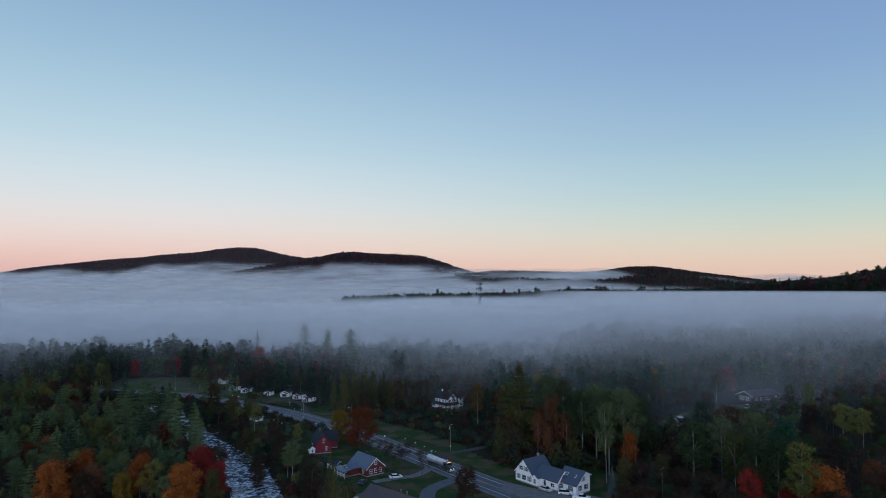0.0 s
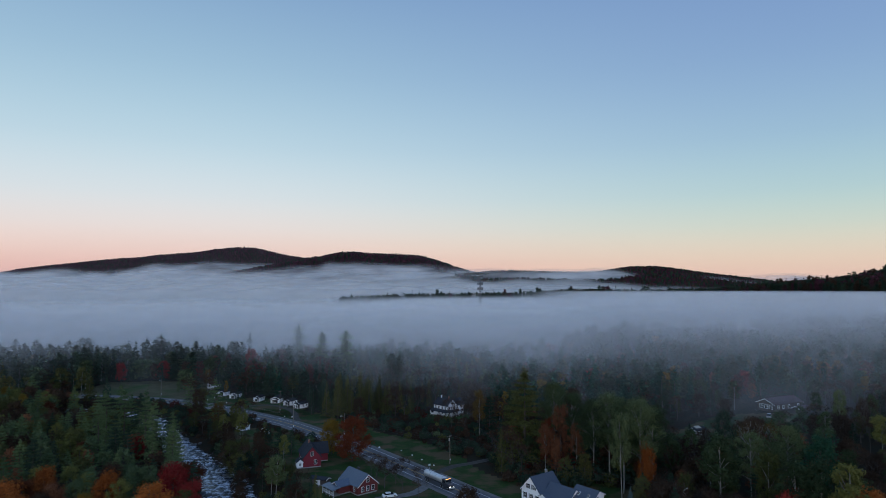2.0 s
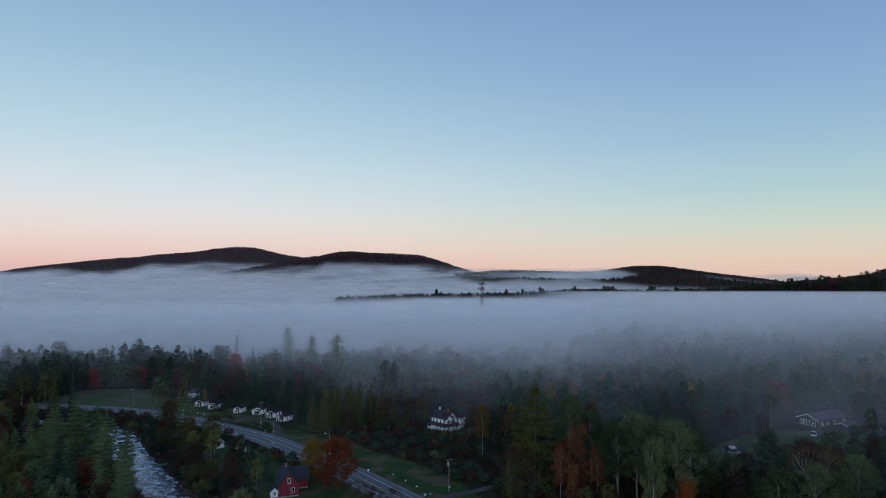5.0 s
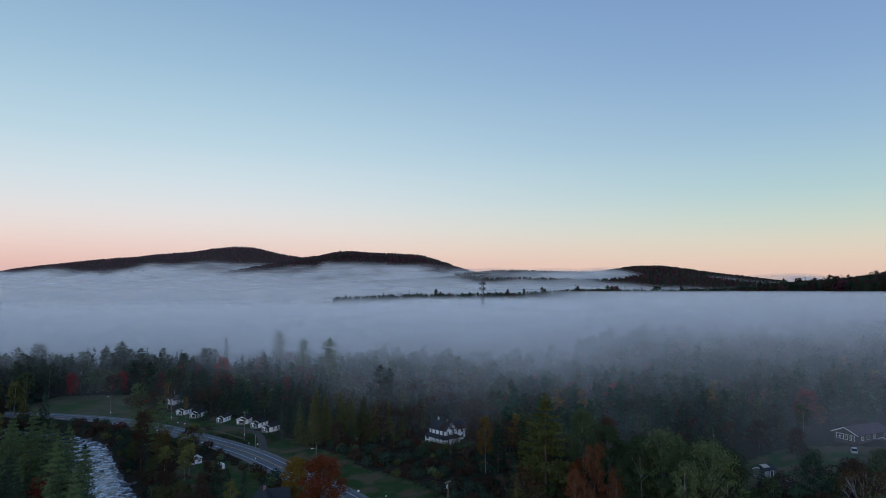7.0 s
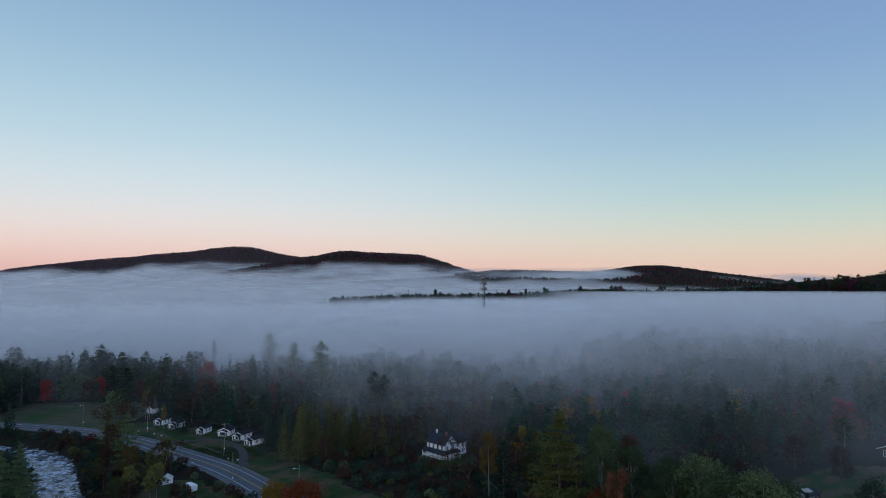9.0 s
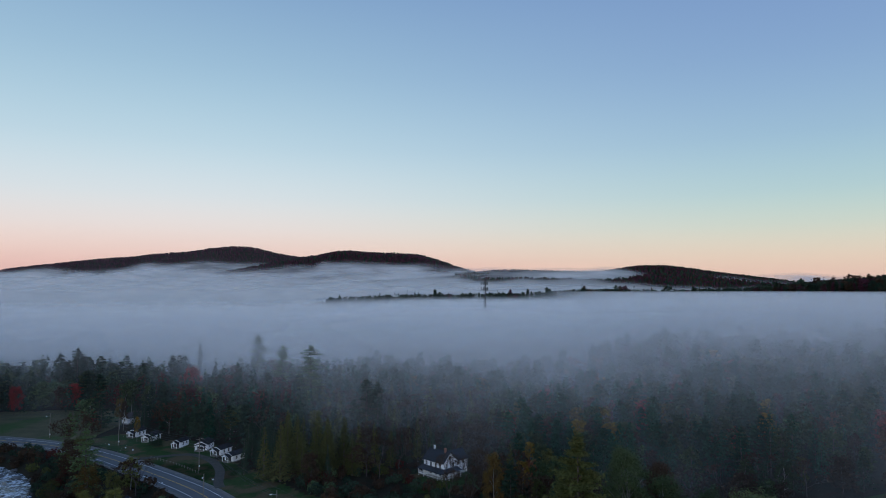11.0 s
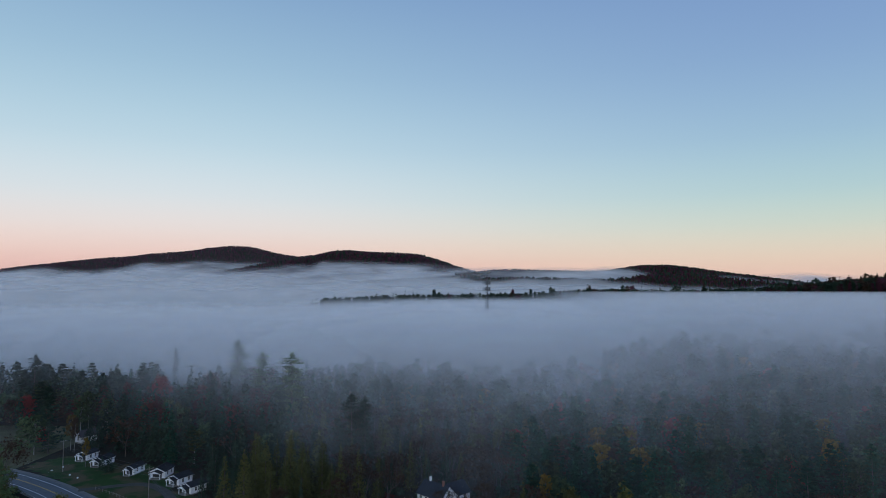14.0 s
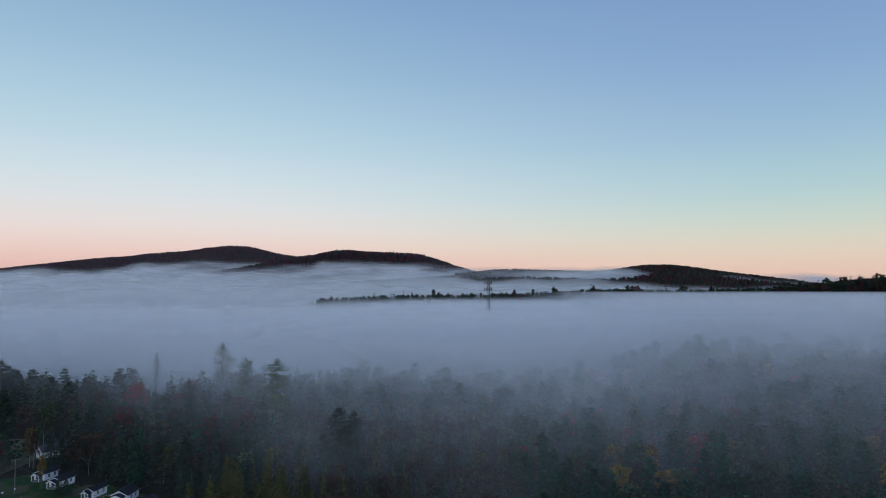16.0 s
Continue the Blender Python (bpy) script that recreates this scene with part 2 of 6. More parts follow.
RIDGE_NEAR = [(-1200, 6), (-420, 14), (-250, 28), (-177, 33), (-99, 36), (40, 39), (86, 39), (179, 45), (226, 45), (272, 43), (365, 45), (448, 49), (485, 53), (550, 59), (597, 62), (643, 67), (680, 73), (706, 79), (900, 100), (1400, 120)]
RIDGE_EAST = [(-900, 60), (-200, 96), (52, 114), (140, 121), (207, 123), (429, 116), (540, 116), (607, 128), (674, 137), (763, 139), (829, 132), (896, 121), (985, 110), (1074, 99), (1163, 88), (1229, 76), (1363, 50), (1700, 30)]
RIDGE_MID = [(-1900, 60), (-1500, 100), (-1000, 190), (-860, 218), (-757, 232), (-661, 252), (-581, 256), (-469, 247), (-341, 243), (-197, 234), (-86, 203), (-6, 172), (106, 140), (350, 100), (900, 50)]
RIDGE_FAR = [(-4400, 60), (-3800, 110), (-3437, 155), (-3224, 202), (-3011, 226), (-2798, 248), (-2585, 269), (-2372, 282), (-2159, 307), (-1946, 320), (-1776, 346), (-1648, 358), (-1520, 354), (-1392, 324), (-1264, 295), (-1115, 273), (-900, 240), (-500, 180), (200, 120), (1500, 60)]


def land(x, y):
    """Height of the ground."""
    x, y = np.broadcast_arrays(np.asarray(x, float), np.asarray(y, float))
    x, y = np.atleast_1d(x), np.atleast_1d(y)
    z = 13.5 * smooth01(x, 48, 150) + 8 * smooth01(x, 150, 420)
    z = z * smooth01(y, 60, 170)
    z = z + 2.0 * smooth01(y, 390, 560) + 0.25 * ripple(x, y, 26) * smooth01(np.abs(x + 40), 20, 90)
    for knots, cy, ry0, ry1 in ((RIDGE_NEAR, 1010, 210, 330), (RIDGE_EAST, 2420, 420, 900), (RIDGE_MID, 3480, 420, 900), (RIDGE_FAR, 4640, 620, 400)):
        c = crest(x, knots)
        ry = np.where(y < cy, ry0, ry1)
        z = np.maximum(z, c * np.exp(-((y - cy) / ry) ** 2))
    near = (np.abs(x) < 700) & (y > -100) & (y < 520)
    if near.any():
        d = np.full(x.shape, 99.0)
        r = np.full(x.shape, 99.0)
        d[near] = np.abs(away(x[near], y[near], RIVER))
        r[near] = np.abs(away(x[near], y[near], ROAD))
        z = z * smooth01(r, 8, 26)
        z = z - 4.2 * (1 - smooth01(d, RIVER_HALF - 3.5, RIVER_HALF + 5.5)) * smooth01(r, 5.5, 9)
    return z


def lines(*spans):
    return np.unique(np.concatenate([np.arange(a, b, s) for a, b, s in spans]))


gx = lines((-4900, -760, 70), (-760, -290, 14), (-290, 200, 4.5), (200, 760, 14), (760, 4900, 70))
gy = lines((-700, 140, 40), (140, 470, 4.5), (470, 1300, 18), (1300, 4950, 55))
GX, GY = np.meshgrid(gx, gy)
GZ = land(GX, GY) - 0.06
nx, ny = len(gx), len(gy)
idx = np.arange(nx * ny).reshape(ny, nx)
quads = np.stack([idx[:-1, :-1], idx[:-1, 1:], idx[1:, 1:], idx[1:, :-1]], -1).reshape(-1, 4)


def raw_mesh(name, verts, quads, material, tint=None, smooth=False):
    """A mesh of quads or triangles straight from arrays; tint is a value for each vertex."""
    me = bpy.data.meshes.new(name)
    verts, quads = np.asarray(verts, np.float32), np.asarray(quads, np.int32)
    me.vertices.add(len(verts))
    me.vertices.foreach_set("co", verts.ravel())
    me.loops.add(quads.size)
    me.loops.foreach_set("vertex_index", quads.ravel())
    me.polygons.add(len(quads))
    me.polygons.foreach_set("loop_start", np.arange(len(quads), dtype=np.int32) * quads.shape[1])
    me.update(calc_edges=True)
    if tint is not None:
        me.attributes.new("tint", "FLOAT", "POINT").data.foreach_set("value", np.asarray(tint, np.float32))
    me.materials.append(material)
    if smooth:
        me.shade_smooth()
    return me


FOREST_FLOOR = surface("forest_floor", (0.012, 0.012, 0.008), (0.036, 0.030, 0.018), 0.97, 0.12, 3.0, 0.6, stain=((0.034, 0.019, 0.011), 0.2, 0.52))
ground = new("ground", raw_mesh("ground", np.stack([GX, GY, GZ], -1).reshape(-1, 3), quads, FOREST_FLOOR, smooth=True))
tagged(ground, "dark leaf-strewn valley floor rising into wooded hills", "ground", kind="structure")


def strip(name, line, left, right, z, material, over=None):
    """A flat band that follows a line between two offsets, laid z above the ground's level."""
    tan = np.gradient(line, axis=0)
    tan /= np.hypot(tan[:, 0], tan[:, 1])[:, None]
    nor = np.stack([-tan[:, 1], tan[:, 0]], 1)
    k = max(2, int(abs(left - right) / 2.5) + 1)
    offs = np.linspace(left, right, k)
    rows = line[:, None, :] + nor[:, None, :] * offs[None, :, None]
    n = len(line)
    zz = np.full((n, k), z) if over is None else land(rows[..., 0], rows[..., 1]) + z
    v = np.dstack([rows, zz]).reshape(-1, 3)
    i = np.arange(n * k).reshape(n, k)
    q = np.stack([i[:-1, :-1], i[1:, :-1], i[1:, 1:], i[:-1, 1:]], -1).reshape(-1, 4)
    me = raw_mesh(name, v, q, material)
    return new(name, me)


tagged(strip("road", ROAD, 5.0, -5.0, 0.09, ASPHALT), "two-lane grey asphalt road with worn surface", "road", kind="structure")
tagged(strip("shoulder", ROAD, 6.4, 5.0, 0.078, GRAVEL), "narrow gravel shoulder beside the asphalt road", "shoulder", kind="structure")
tagged(strip("shoulder", ROAD, -5.0, -6.4, 0.078, GRAVEL), "narrow gravel shoulder beside the asphalt road", "shoulder", kind="structure")
for a, b, m, n in ((3.5, 3.3, PAINT_WHITE, "edge_line"), (-3.3, -3.5, PAINT_WHITE, "edge_line"), (0.22, 0.08, PAINT_YELLOW, "centre_line"), (-0.08, -0.22, PAINT_YELLOW, "centre_line")):
    tagged(strip(n, ROAD, a, b, 0.096, m), ("white edge line" if m is PAINT_WHITE else "yellow centre line") + " painted along the asphalt road", "road marking", kind="structure")

# river water
m, n, l, out = nodes_of("river_water")
tc = n.new("ShaderNodeTexCoord")
na, nb = n.new("ShaderNodeTexNoise"), n.new("ShaderNodeTexNoise")
na.inputs["Scale"].default_value, na.inputs["Detail"].default_value, na.inputs["Roughness"].default_value = 0.55, 10, 0.74
nb.inputs["Scale"].default_value, nb.inputs["Detail"].default_value = 2.2, 5
for t in (na, nb):
    l.new(tc.outputs["Object"], t.inputs["Vector"])
# white riffles, with part of the sky's reflection painted into the same ramp
foam_and_sheen = ramp_node(n, [(0.46, (0.012, 0.018, 0.024)), (0.53, (0.28, 0.31, 0.35)), (0.65, (0.78, 0.81, 0.86))], "LINEAR")
l.new(na.outputs["Fac"], foam_and_sheen.inputs[0])
rough = ramp_node(n, [(0.45, (0.06,) * 3), (0.60, (0.5,) * 3)], "LINEAR")
l.new(na.outputs["Fac"], rough.inputs[0])
bp = n.new("ShaderNodeBump")
bp.inputs["Strength"].default_value, bp.inputs["Distance"].default_value = 0.5, 0.25
l.new(nb.outputs["Fac"], bp.inputs["Height"])
p = n.new("ShaderNodeBsdfPrincipled")
p.inputs["IOR"].default_value = 1.33
l.new(foam_and_sheen.outputs[0], p.inputs["Base Color"])
l.new(rough.outputs[0], p.inputs["Roughness"])
l.new(bp.outputs[0], p.inputs["Normal"])
l.new(p.outputs[0], out.inputs["Surface"])
tagged(strip("river", RIVER, RIVER_HALF + 2.5, -RIVER_HALF - 2.5, WATER, m), "shallow rocky river with white riffles", "river", kind="structure")


def lawn(name, x0, x1, y0, y1, test, label, material=GRASS, step=2.0, lift=0.05):
    """A sheet of turf over the ground wherever test(x, y) holds."""
    xs, ys = np.arange(x0, x1 + step, step), np.arange(y0, y1 + step, step)
    X, Y = np.meshgrid(xs, ys)
    Z = land(X, Y) + lift
    cx, cy = (X[:-1, :-1] + X[1:, 1:]) / 2, (Y[:-1, :-1] + Y[1:, 1:]) / 2
    keep = test(cx, cy)
    i = np.arange(X.size).reshape(X.shape)
    q = np.stack([i[:-1, :-1], i[:-1, 1:], i[1:, 1:], i[1:, :-1]], -1)[keep]
    used, inv = np.unique(q, return_inverse=True)
    v = np.stack([X, Y, Z], -1).reshape(-1, 3)[used]
    return tagged(new(name, raw_mesh(name, v, inv.reshape(-1, 4), material, smooth=True)), label, "lawn", kind="structure")


def off_road(x, y):
    return away(x, y, ROAD)

# ---- fog: thin leaning veils, each scattering a little of the sky's light ----
def fog_material(name, scale, least, most):
    """Fog whose thickness drifts in streaks between two shares of its mean."""
    m, n, l, out = nodes_of(name)
    tc = n.new("ShaderNodeTexCoord")
    mp = n.new("ShaderNodeMapping")
    mp.inputs["Scale"].default_value = scale
    l.new(tc.outputs["Object"], mp.inputs[0])
    na = n.new("ShaderNodeTexNoise")
    na.inputs["Scale"].default_value, na.inputs["Detail"].default_value, na.inputs["Roughness"].default_value = 1.0, 5, 0.55
    l.new(mp.outputs[0], na.inputs["Vector"])
    soft = n.new("ShaderNodeMapRange")
    soft.inputs["From Min"].default_value, soft.inputs["From Max"].default_value = 0.30, 0.70
    soft.inputs["To Min"].default_value, soft.inputs["To Max"].default_value = least, most
    l.new(na.outputs["Fac"], soft.inputs["Value"])
    dens = n.new("ShaderNodeAttribute")
    dens.attribute_name = "tint"
    mul = n.new("ShaderNodeMath")
    mul.operation, mul.use_clamp = "MULTIPLY", True
    l.new(soft.outputs[0], mul.inputs[0])
    l.new(dens.outputs["Fac"], mul.inputs[1])
    d, t, clear = n.new("ShaderNodeBsdfDiffuse"), n.new("ShaderNodeBsdfTranslucent"), n.new("ShaderNodeBsdfTransparent")
    for s in (d, t):
        s.inputs["Color"].default_value = (0.758, 0.762, 0.757, 1)
    half = n.new("ShaderNodeMixShader")
    half.inputs[0].default_value = 0.45
    l.new(d.outputs[0], half.inputs[1])
    l.new(t.outputs[0], half.inputs[2])
    veil = n.new("ShaderNodeMixShader")
    l.new(mul.outputs[0], veil.inputs[0])
    l.new(clear.outputs[0], veil.inputs[1])
    l.new(half.outputs[0], veil.inputs[2])
    l.new(veil.outputs[0], out.inputs["Surface"])
    return m


FOG = fog_material("fog_veil", (0.006, 0.006, 0.022), 0.8, 1.2)
STREAKY = fog_material("fog_streaks", (0.0030, 0.0030, 0.020), 0.2, 1.85)


def fog_density(x, y, z):
    """Extinction per metre of the valley fog: a thin haze over the near woods that thickens into a deep bank with a level top."""
    rise = 17 * smooth01(x, 40, 190)
    edge = np.interp(x, [-420, -270, -225, -185, -140, -60, 10, 60, 130, 260, 420], [295, 305, 372, 400, 364, 316, 292, 274, 229, 196, 188]) + 16 * ripple(x, y, 60, 1.0)
    slope = np.interp(x, [-260, -120, -60, 0, 90, 150], [0.0038, 0.0040, 0.0043, 0.0045, 0.0043, 0.0046])
    haze = slope * smooth01(y, edge, edge + 170) * (1 + 1.15 * smooth01(y, 390, 540) * smooth01(x, -90, 0)) * (1 - smooth01(z, 28 + rise, 54 + rise))
    haze = haze + 0.0018 * np.exp(-((x - 124) / 36) ** 2 - ((y - 262) / 30) ** 2) * (1 - smooth01(z, 18, 32))
    top = 46 + 2.5 * ripple(x, y, 70, 2.0) + 6.5 * smooth01(y, 470, 600) - 5.5 * smooth01(y, 760, 900) + 0.2 * rise
    start = np.interp(x, [-420, -150, -50, 30, 200], [480, 468, 455, 465, 465])
    deep = smooth01(y, start, start + 320 + 60 * smooth01(x, -120, 0))
    wisp = 0.0026 * smooth01(ripple(x, y, 24, 5.0), 0.25, 0.9) * smooth01(y, edge - 40, edge + 30) * (1 - smooth01(z, 10 + rise, 30 + rise))
    low = 0.022 * np.exp(-((x - 26) / 130) ** 2) * smooth01(y, 520, 590) * (1 - smooth01(z, 40, 54))
    soft_top = 12 + 14 * smooth01(y, 520, 700) + 12 * smooth01(y, 740, 900)
    return haze + wisp + low + 0.018 * deep * (1 - smooth01(z, top - soft_top, top))


def veil_sheet(name, y0, gap, z0, z1, half_width, cols, rows, density, lean, material):
    """One leaning veil, its foot at y0; density(x, y, z) per metre becomes the share of light it stops."""
    xs, zs = np.linspace(-half_width, half_width, cols), np.linspace(z0, z1, rows)
    X, Z = np.meshgrid(xs, zs)
    Y = y0 + (Z - z0) * lean + 5 * ripple(X, Z * 0 + y0, 90, y0 * 0.01)
    a = 1 - np.exp(-density(X, Y, Z) * gap)
    i = np.arange(cols * rows).reshape(rows, cols)
    q = np.stack([i[:-1, :-1], i[:-1, 1:], i[1:, 1:], i[1:, :-1]], -1).reshape(-1, 4)
    keep = (a.ravel()[q].max(axis=1) > 0.002)
    me = raw_mesh(name, np.stack([X, Y, Z], -1).reshape(-1, 3), q[keep], material, tint=a.ravel(), smooth=True)
    return tagged(new(name, me), "soft grey-white morning fog lying in the valley", "fog", kind="stuff")


y0, gap = 215.0, 9.5
while y0 < 960:
    veil_sheet("valley_fog", y0, gap, -3, 60, y0 * 0.85 + 120, 110, 26, fog_density, 0.8, FOG)
    y0 += gap
    gap *= 1.045


def bank(x, y, z, tops, thick, amount, seed):
    """A fog bank whose top follows a line; it thins out upwards."""
    top = np.interp(x, *zip(*tops)) + thick * (0.25 * ripple(x, y, thick * 4, seed) + 0.20 * ripple(x, y, thick * 1.8, seed + 3))
    return amount * (1 - smooth01(z, top - thick, top))


# banks behind the near ridge and on the flanks of the hills
BANKS = [
    (1290, 220, [(-2000, 70), (-300, 66), (100, 68), (300, 66), (480, 54), (1500, 40)], 16, 0.006),
    (1520, 260, [(-2500, 80), (-300, 77), (100, 79), (300, 78), (500, 62), (1500, 40)], 20, 0.006),
    (1820, 300, [(-2500, 96), (-300, 95), (100, 97), (400, 94), (600, 76), (1500, 45)], 26, 0.005),
    (2110, 300, [(-2500, 114), (-500, 112), (80, 136), (380, 134), (500, 132), (600, 128), (680, 120), (860, 106), (1060, 90), (1500, 50)], 28, 0.004),
    (2750, 400, [(-2900, 140), (-1500, 146), (-700, 146), (-300, 144), (0, 138), (400, 130), (1500, 90)], 40, 0.0035),
    (3000, 400, [(-3300, 150), (-1800, 160), (-1000, 172), (-800, 176), (-714, 180), (-656, 208), (-540, 202), (-454, 192), (-309, 182), (-164, 178), (0, 178), (125, 164), (414, 150), (704, 138), (1500, 90)], 46, 0.0030),
    # no bank: a tall faint sheet added as aerial haze before the far hills
    (3180, 500, [(-4000, 420), (4000, 420)], 220, 0.00006),
    (3800, 500, [(-3600, 165), (-2949, 170), (-2474, 150), (-2217, 158), (-2108, 195), (-1962, 228), (-1670, 240), (-1413, 236), (-1121, 224), (-957, 205), (-700, 190), (0, 150)], 56, 0.0028),
]
for k, (y0, gap, tops, thick, amount) in enumerate(BANKS):
    veil_sheet("fog_bank", y0, gap, -20, max(h for _, h in tops) + thick * 0.3, y0 * 0.85 + 150, 280, 26,
               lambda x, y, z: bank(x, y, z, tops, thick, amount, k * 1.7), 0.8, STREAKY if k > 2 and k != 6 else FOG)

# ---- trees ----
RNG = np.random.default_rng(7)


def leaves(pos, size, rng, flat=0.0, out=None):
    """Leaf clumps: one turned blade at each place. flat presses them towards the level, out turns them outwards."""
    n = len(pos)
    nor = rng.normal(size=(n, 3))
    if out is not None:
        nor = nor * 0.45 + out
    nor[:, 2] = (np.abs(nor[:, 2]) if out is None else nor[:, 2]) + flat * 2
    nor /= np.linalg.norm(nor, axis=1)[:, None]
    a = np.cross(nor, rng.normal(size=(n, 3)))
    a /= np.linalg.norm(a, axis=1)[:, None]
    b = np.cross(nor, a)
    s = (size * rng.uniform(0.6, 1.3, n))[:, None]
    v = np.stack([pos - a * s * 0.62, pos + a * s * 0.55 + b * s * 0.30, pos + a * s * rng.uniform(-0.1, 0.3, (n, 1)) - b * s * 0.48], 1).reshape(-1, 3)
    return v, np.arange(3 * n).reshape(n, 3)


def pole_mesh(segs, sides=4):
    """Tapered limbs: quads for each (p, q, r0, r1)."""
    V, Q, k = [], [], 0
    ang = np.arange(sides) * 2 * np.pi / sides
    for p, q, r0, r1 in segs:
        p, q = np.array(p, float), np.array(q, float)
        d = (q - p) / (np.linalg.norm(q - p) + 1e-9)
        u = np.cross(d, (0.3, 1, 0.2))
        u /= np.linalg.norm(u)
        w = np.cross(d, u)
        ring = np.cos(ang)[:, None] * u + np.sin(ang)[:, None] * w
        V += [p + ring * r0, q + ring * r1]
        i = np.arange(sides)
        j = (i + 1) % sides
        Q.append(np.stack([k + i, k + j, k + sides + j, k + sides + i], 1))
        k += 2 * sides
    return np.vstack(V), np.vstack(Q)


def broadleaf(rng, h, r, n, size, start=0.32, clumps=20, limbs=9, puff=0.33, stout=1.0):
    """Tree with limbs that each carry rounded clumps of leaves; gaps between the clumps."""
    segs = [((0, 0, -0.4), (rng.normal() * 0.2, rng.normal() * 0.2, h * 0.5), (h * 0.017 + 0.05) * stout, h * 0.010 * stout), ]
    mid = segs[0][1]
    top = (mid[0] + rng.normal() * 0.3, mid[1] + rng.normal() * 0.3, h * 0.9)
    segs.append((mid, top, h * 0.010 * stout, 0.03))
    centres = []
    for k in range(clumps):
        u = (k + 0.5) / clumps
        z = h * (start + (0.97 - start) * u)
        env = r * math.sqrt(max(0.05, 1 - ((u - 0.38) / 0.66) ** 2))
        a = k * 2.4 + rng.normal() * 0.5
        q = env * rng.uniform(0.30, 0.92)
        centres.append((q * math.cos(a), q * math.sin(a), z))
        if k % max(1, clumps // limbs) == 0:
            segs.append(((mid[0] * 0.7, mid[1] * 0.7, z * 0.78), (q * math.cos(a) * 0.95, q * math.sin(a) * 0.95, z), h * 0.006 * stout, 0.02))
    pick = rng.integers(0, clumps, n)
    c = np.array(centres)[pick]
    d = rng.normal(size=(n, 3))
    d /= np.linalg.norm(d, axis=1)[:, None]
    d[:, 2] = d[:, 2] * 0.8 + 0.12
    rad = r * puff * rng.uniform(0.30, 1.18, n)[:, None] * rng.uniform(0.7, 1.3, clumps)[pick][:, None]
    return pole_mesh(segs), leaves(c + d * rad, size, rng, 0.12, d)


def pine(rng, h, r, n, size, start=0.12):
    """White pine: level plates of needles in uneven tiers round one trunk."""
    segs = [((0, 0, -0.4), (0, 0, h * 0.97), h * 0.014 + 0.05, 0.03)]
    pos = []
    tiers = max(8, int(h * 0.75))
    per = max(3, n // (tiers * 7))
    for k in range(tiers):
        u = k / (tiers - 1)
        z = h * (start + (1 - start) * u)
        env = r * ((1 - u ** 2.6) ** 0.6 * (0.55 + 0.45 * u) if h > 20 else (1 - u) ** 0.62) * rng.uniform(0.65, 1.15) + 0.35
        for j in range(7):
            a = rng.uniform(0, 6.28)
            ln = env * rng.uniform(0.55, 1.1)
            tip = np.array((ln * math.cos(a), ln * math.sin(a), z + ln * (0.10 if u > 0.5 else -0.06)))
            if j < 2:
                segs.append(((0, 0, z - 0.2), tuple(tip), 0.05, 0.02))
            f = rng.uniform(0.3, 1.05, per)[:, None]
            pos.append(np.array((0, 0, z)) + (tip - np.array((0, 0, z))) * f + rng.normal(size=(per, 3)) * (0.40, 0.40, 0.11) * (0.5 + env / r))
    pos.append(np.array((0, 0, h)) + rng.normal(size=(max(6, n // 40), 3)) * (0.3, 0.3, 0.7))
    return pole_mesh(segs), leaves(np.vstack(pos), size, rng, 0.28)


def spruce(rng, h, r, n, size, start=0.08):
    """Narrow pointed conifer with drooping skirts."""
    segs = [((0, 0, -0.4), (0, 0, h), h * 0.012 + 0.04, 0.02)]
    u = 1 - np.sqrt(rng.uniform(0, 1, n))
    u = np.clip(u * 1.02, 0, 1)
    tier = np.floor(u * h * 0.9) / (h * 0.9)
    a = rng.uniform(0, 6.28, n)
    lobes = 1 + 0.22 * np.sin(a * 5 + tier * 60)
    f = rng.uniform(0.35, 1.0, n)
    q = (r * (1 - u) + 0.12) * f * lobes
    z = h * (start + (1 - start) * u) - q * 0.28
    return pole_mesh(segs), leaves(np.stack([q * np.cos(a), q * np.sin(a), z], 1), size, rng, 0.2, np.stack([np.cos(a), np.sin(a), 0.4 + 0 * a], 1))


def bare(rng, h, r, n, size):
    """Nearly leafless tree: forking limbs and twigs with a few dry leaves."""
    segs, tips = [((0, 0, -0.4), (0, 0, h * 0.35), h * 0.016 + 0.04, h * 0.011)], []

    def fork(p, d, ln, rad, depth):
        q = p + d * ln
        segs.append((tuple(p), tuple(q), rad, rad * 0.6))
        if depth == 0:
            tips.append(q)
            return
        for _ in range(3):
            e = d + rng.normal(size=3) * 0.42
            e[2] = abs(e[2]) * 0.9 + 0.15
            fork(q, e / np.linalg.norm(e), ln * 0.68, rad * 0.58, depth - 1)
    for _ in range(4):
        d = np.array((rng.normal() * 0.5, rng.normal() * 0.5, 1.0))
        fork(np.array((0, 0, h * rng.uniform(0.2, 0.36))), d / np.linalg.norm(d), h * 0.26, h * 0.008, 3)
    tips = np.array(tips)
    c = tips[rng.integers(0, len(tips), n)] + rng.normal(size=(n, 3)) * 0.5
    return pole_mesh(segs, 3), leaves(c, size, rng)


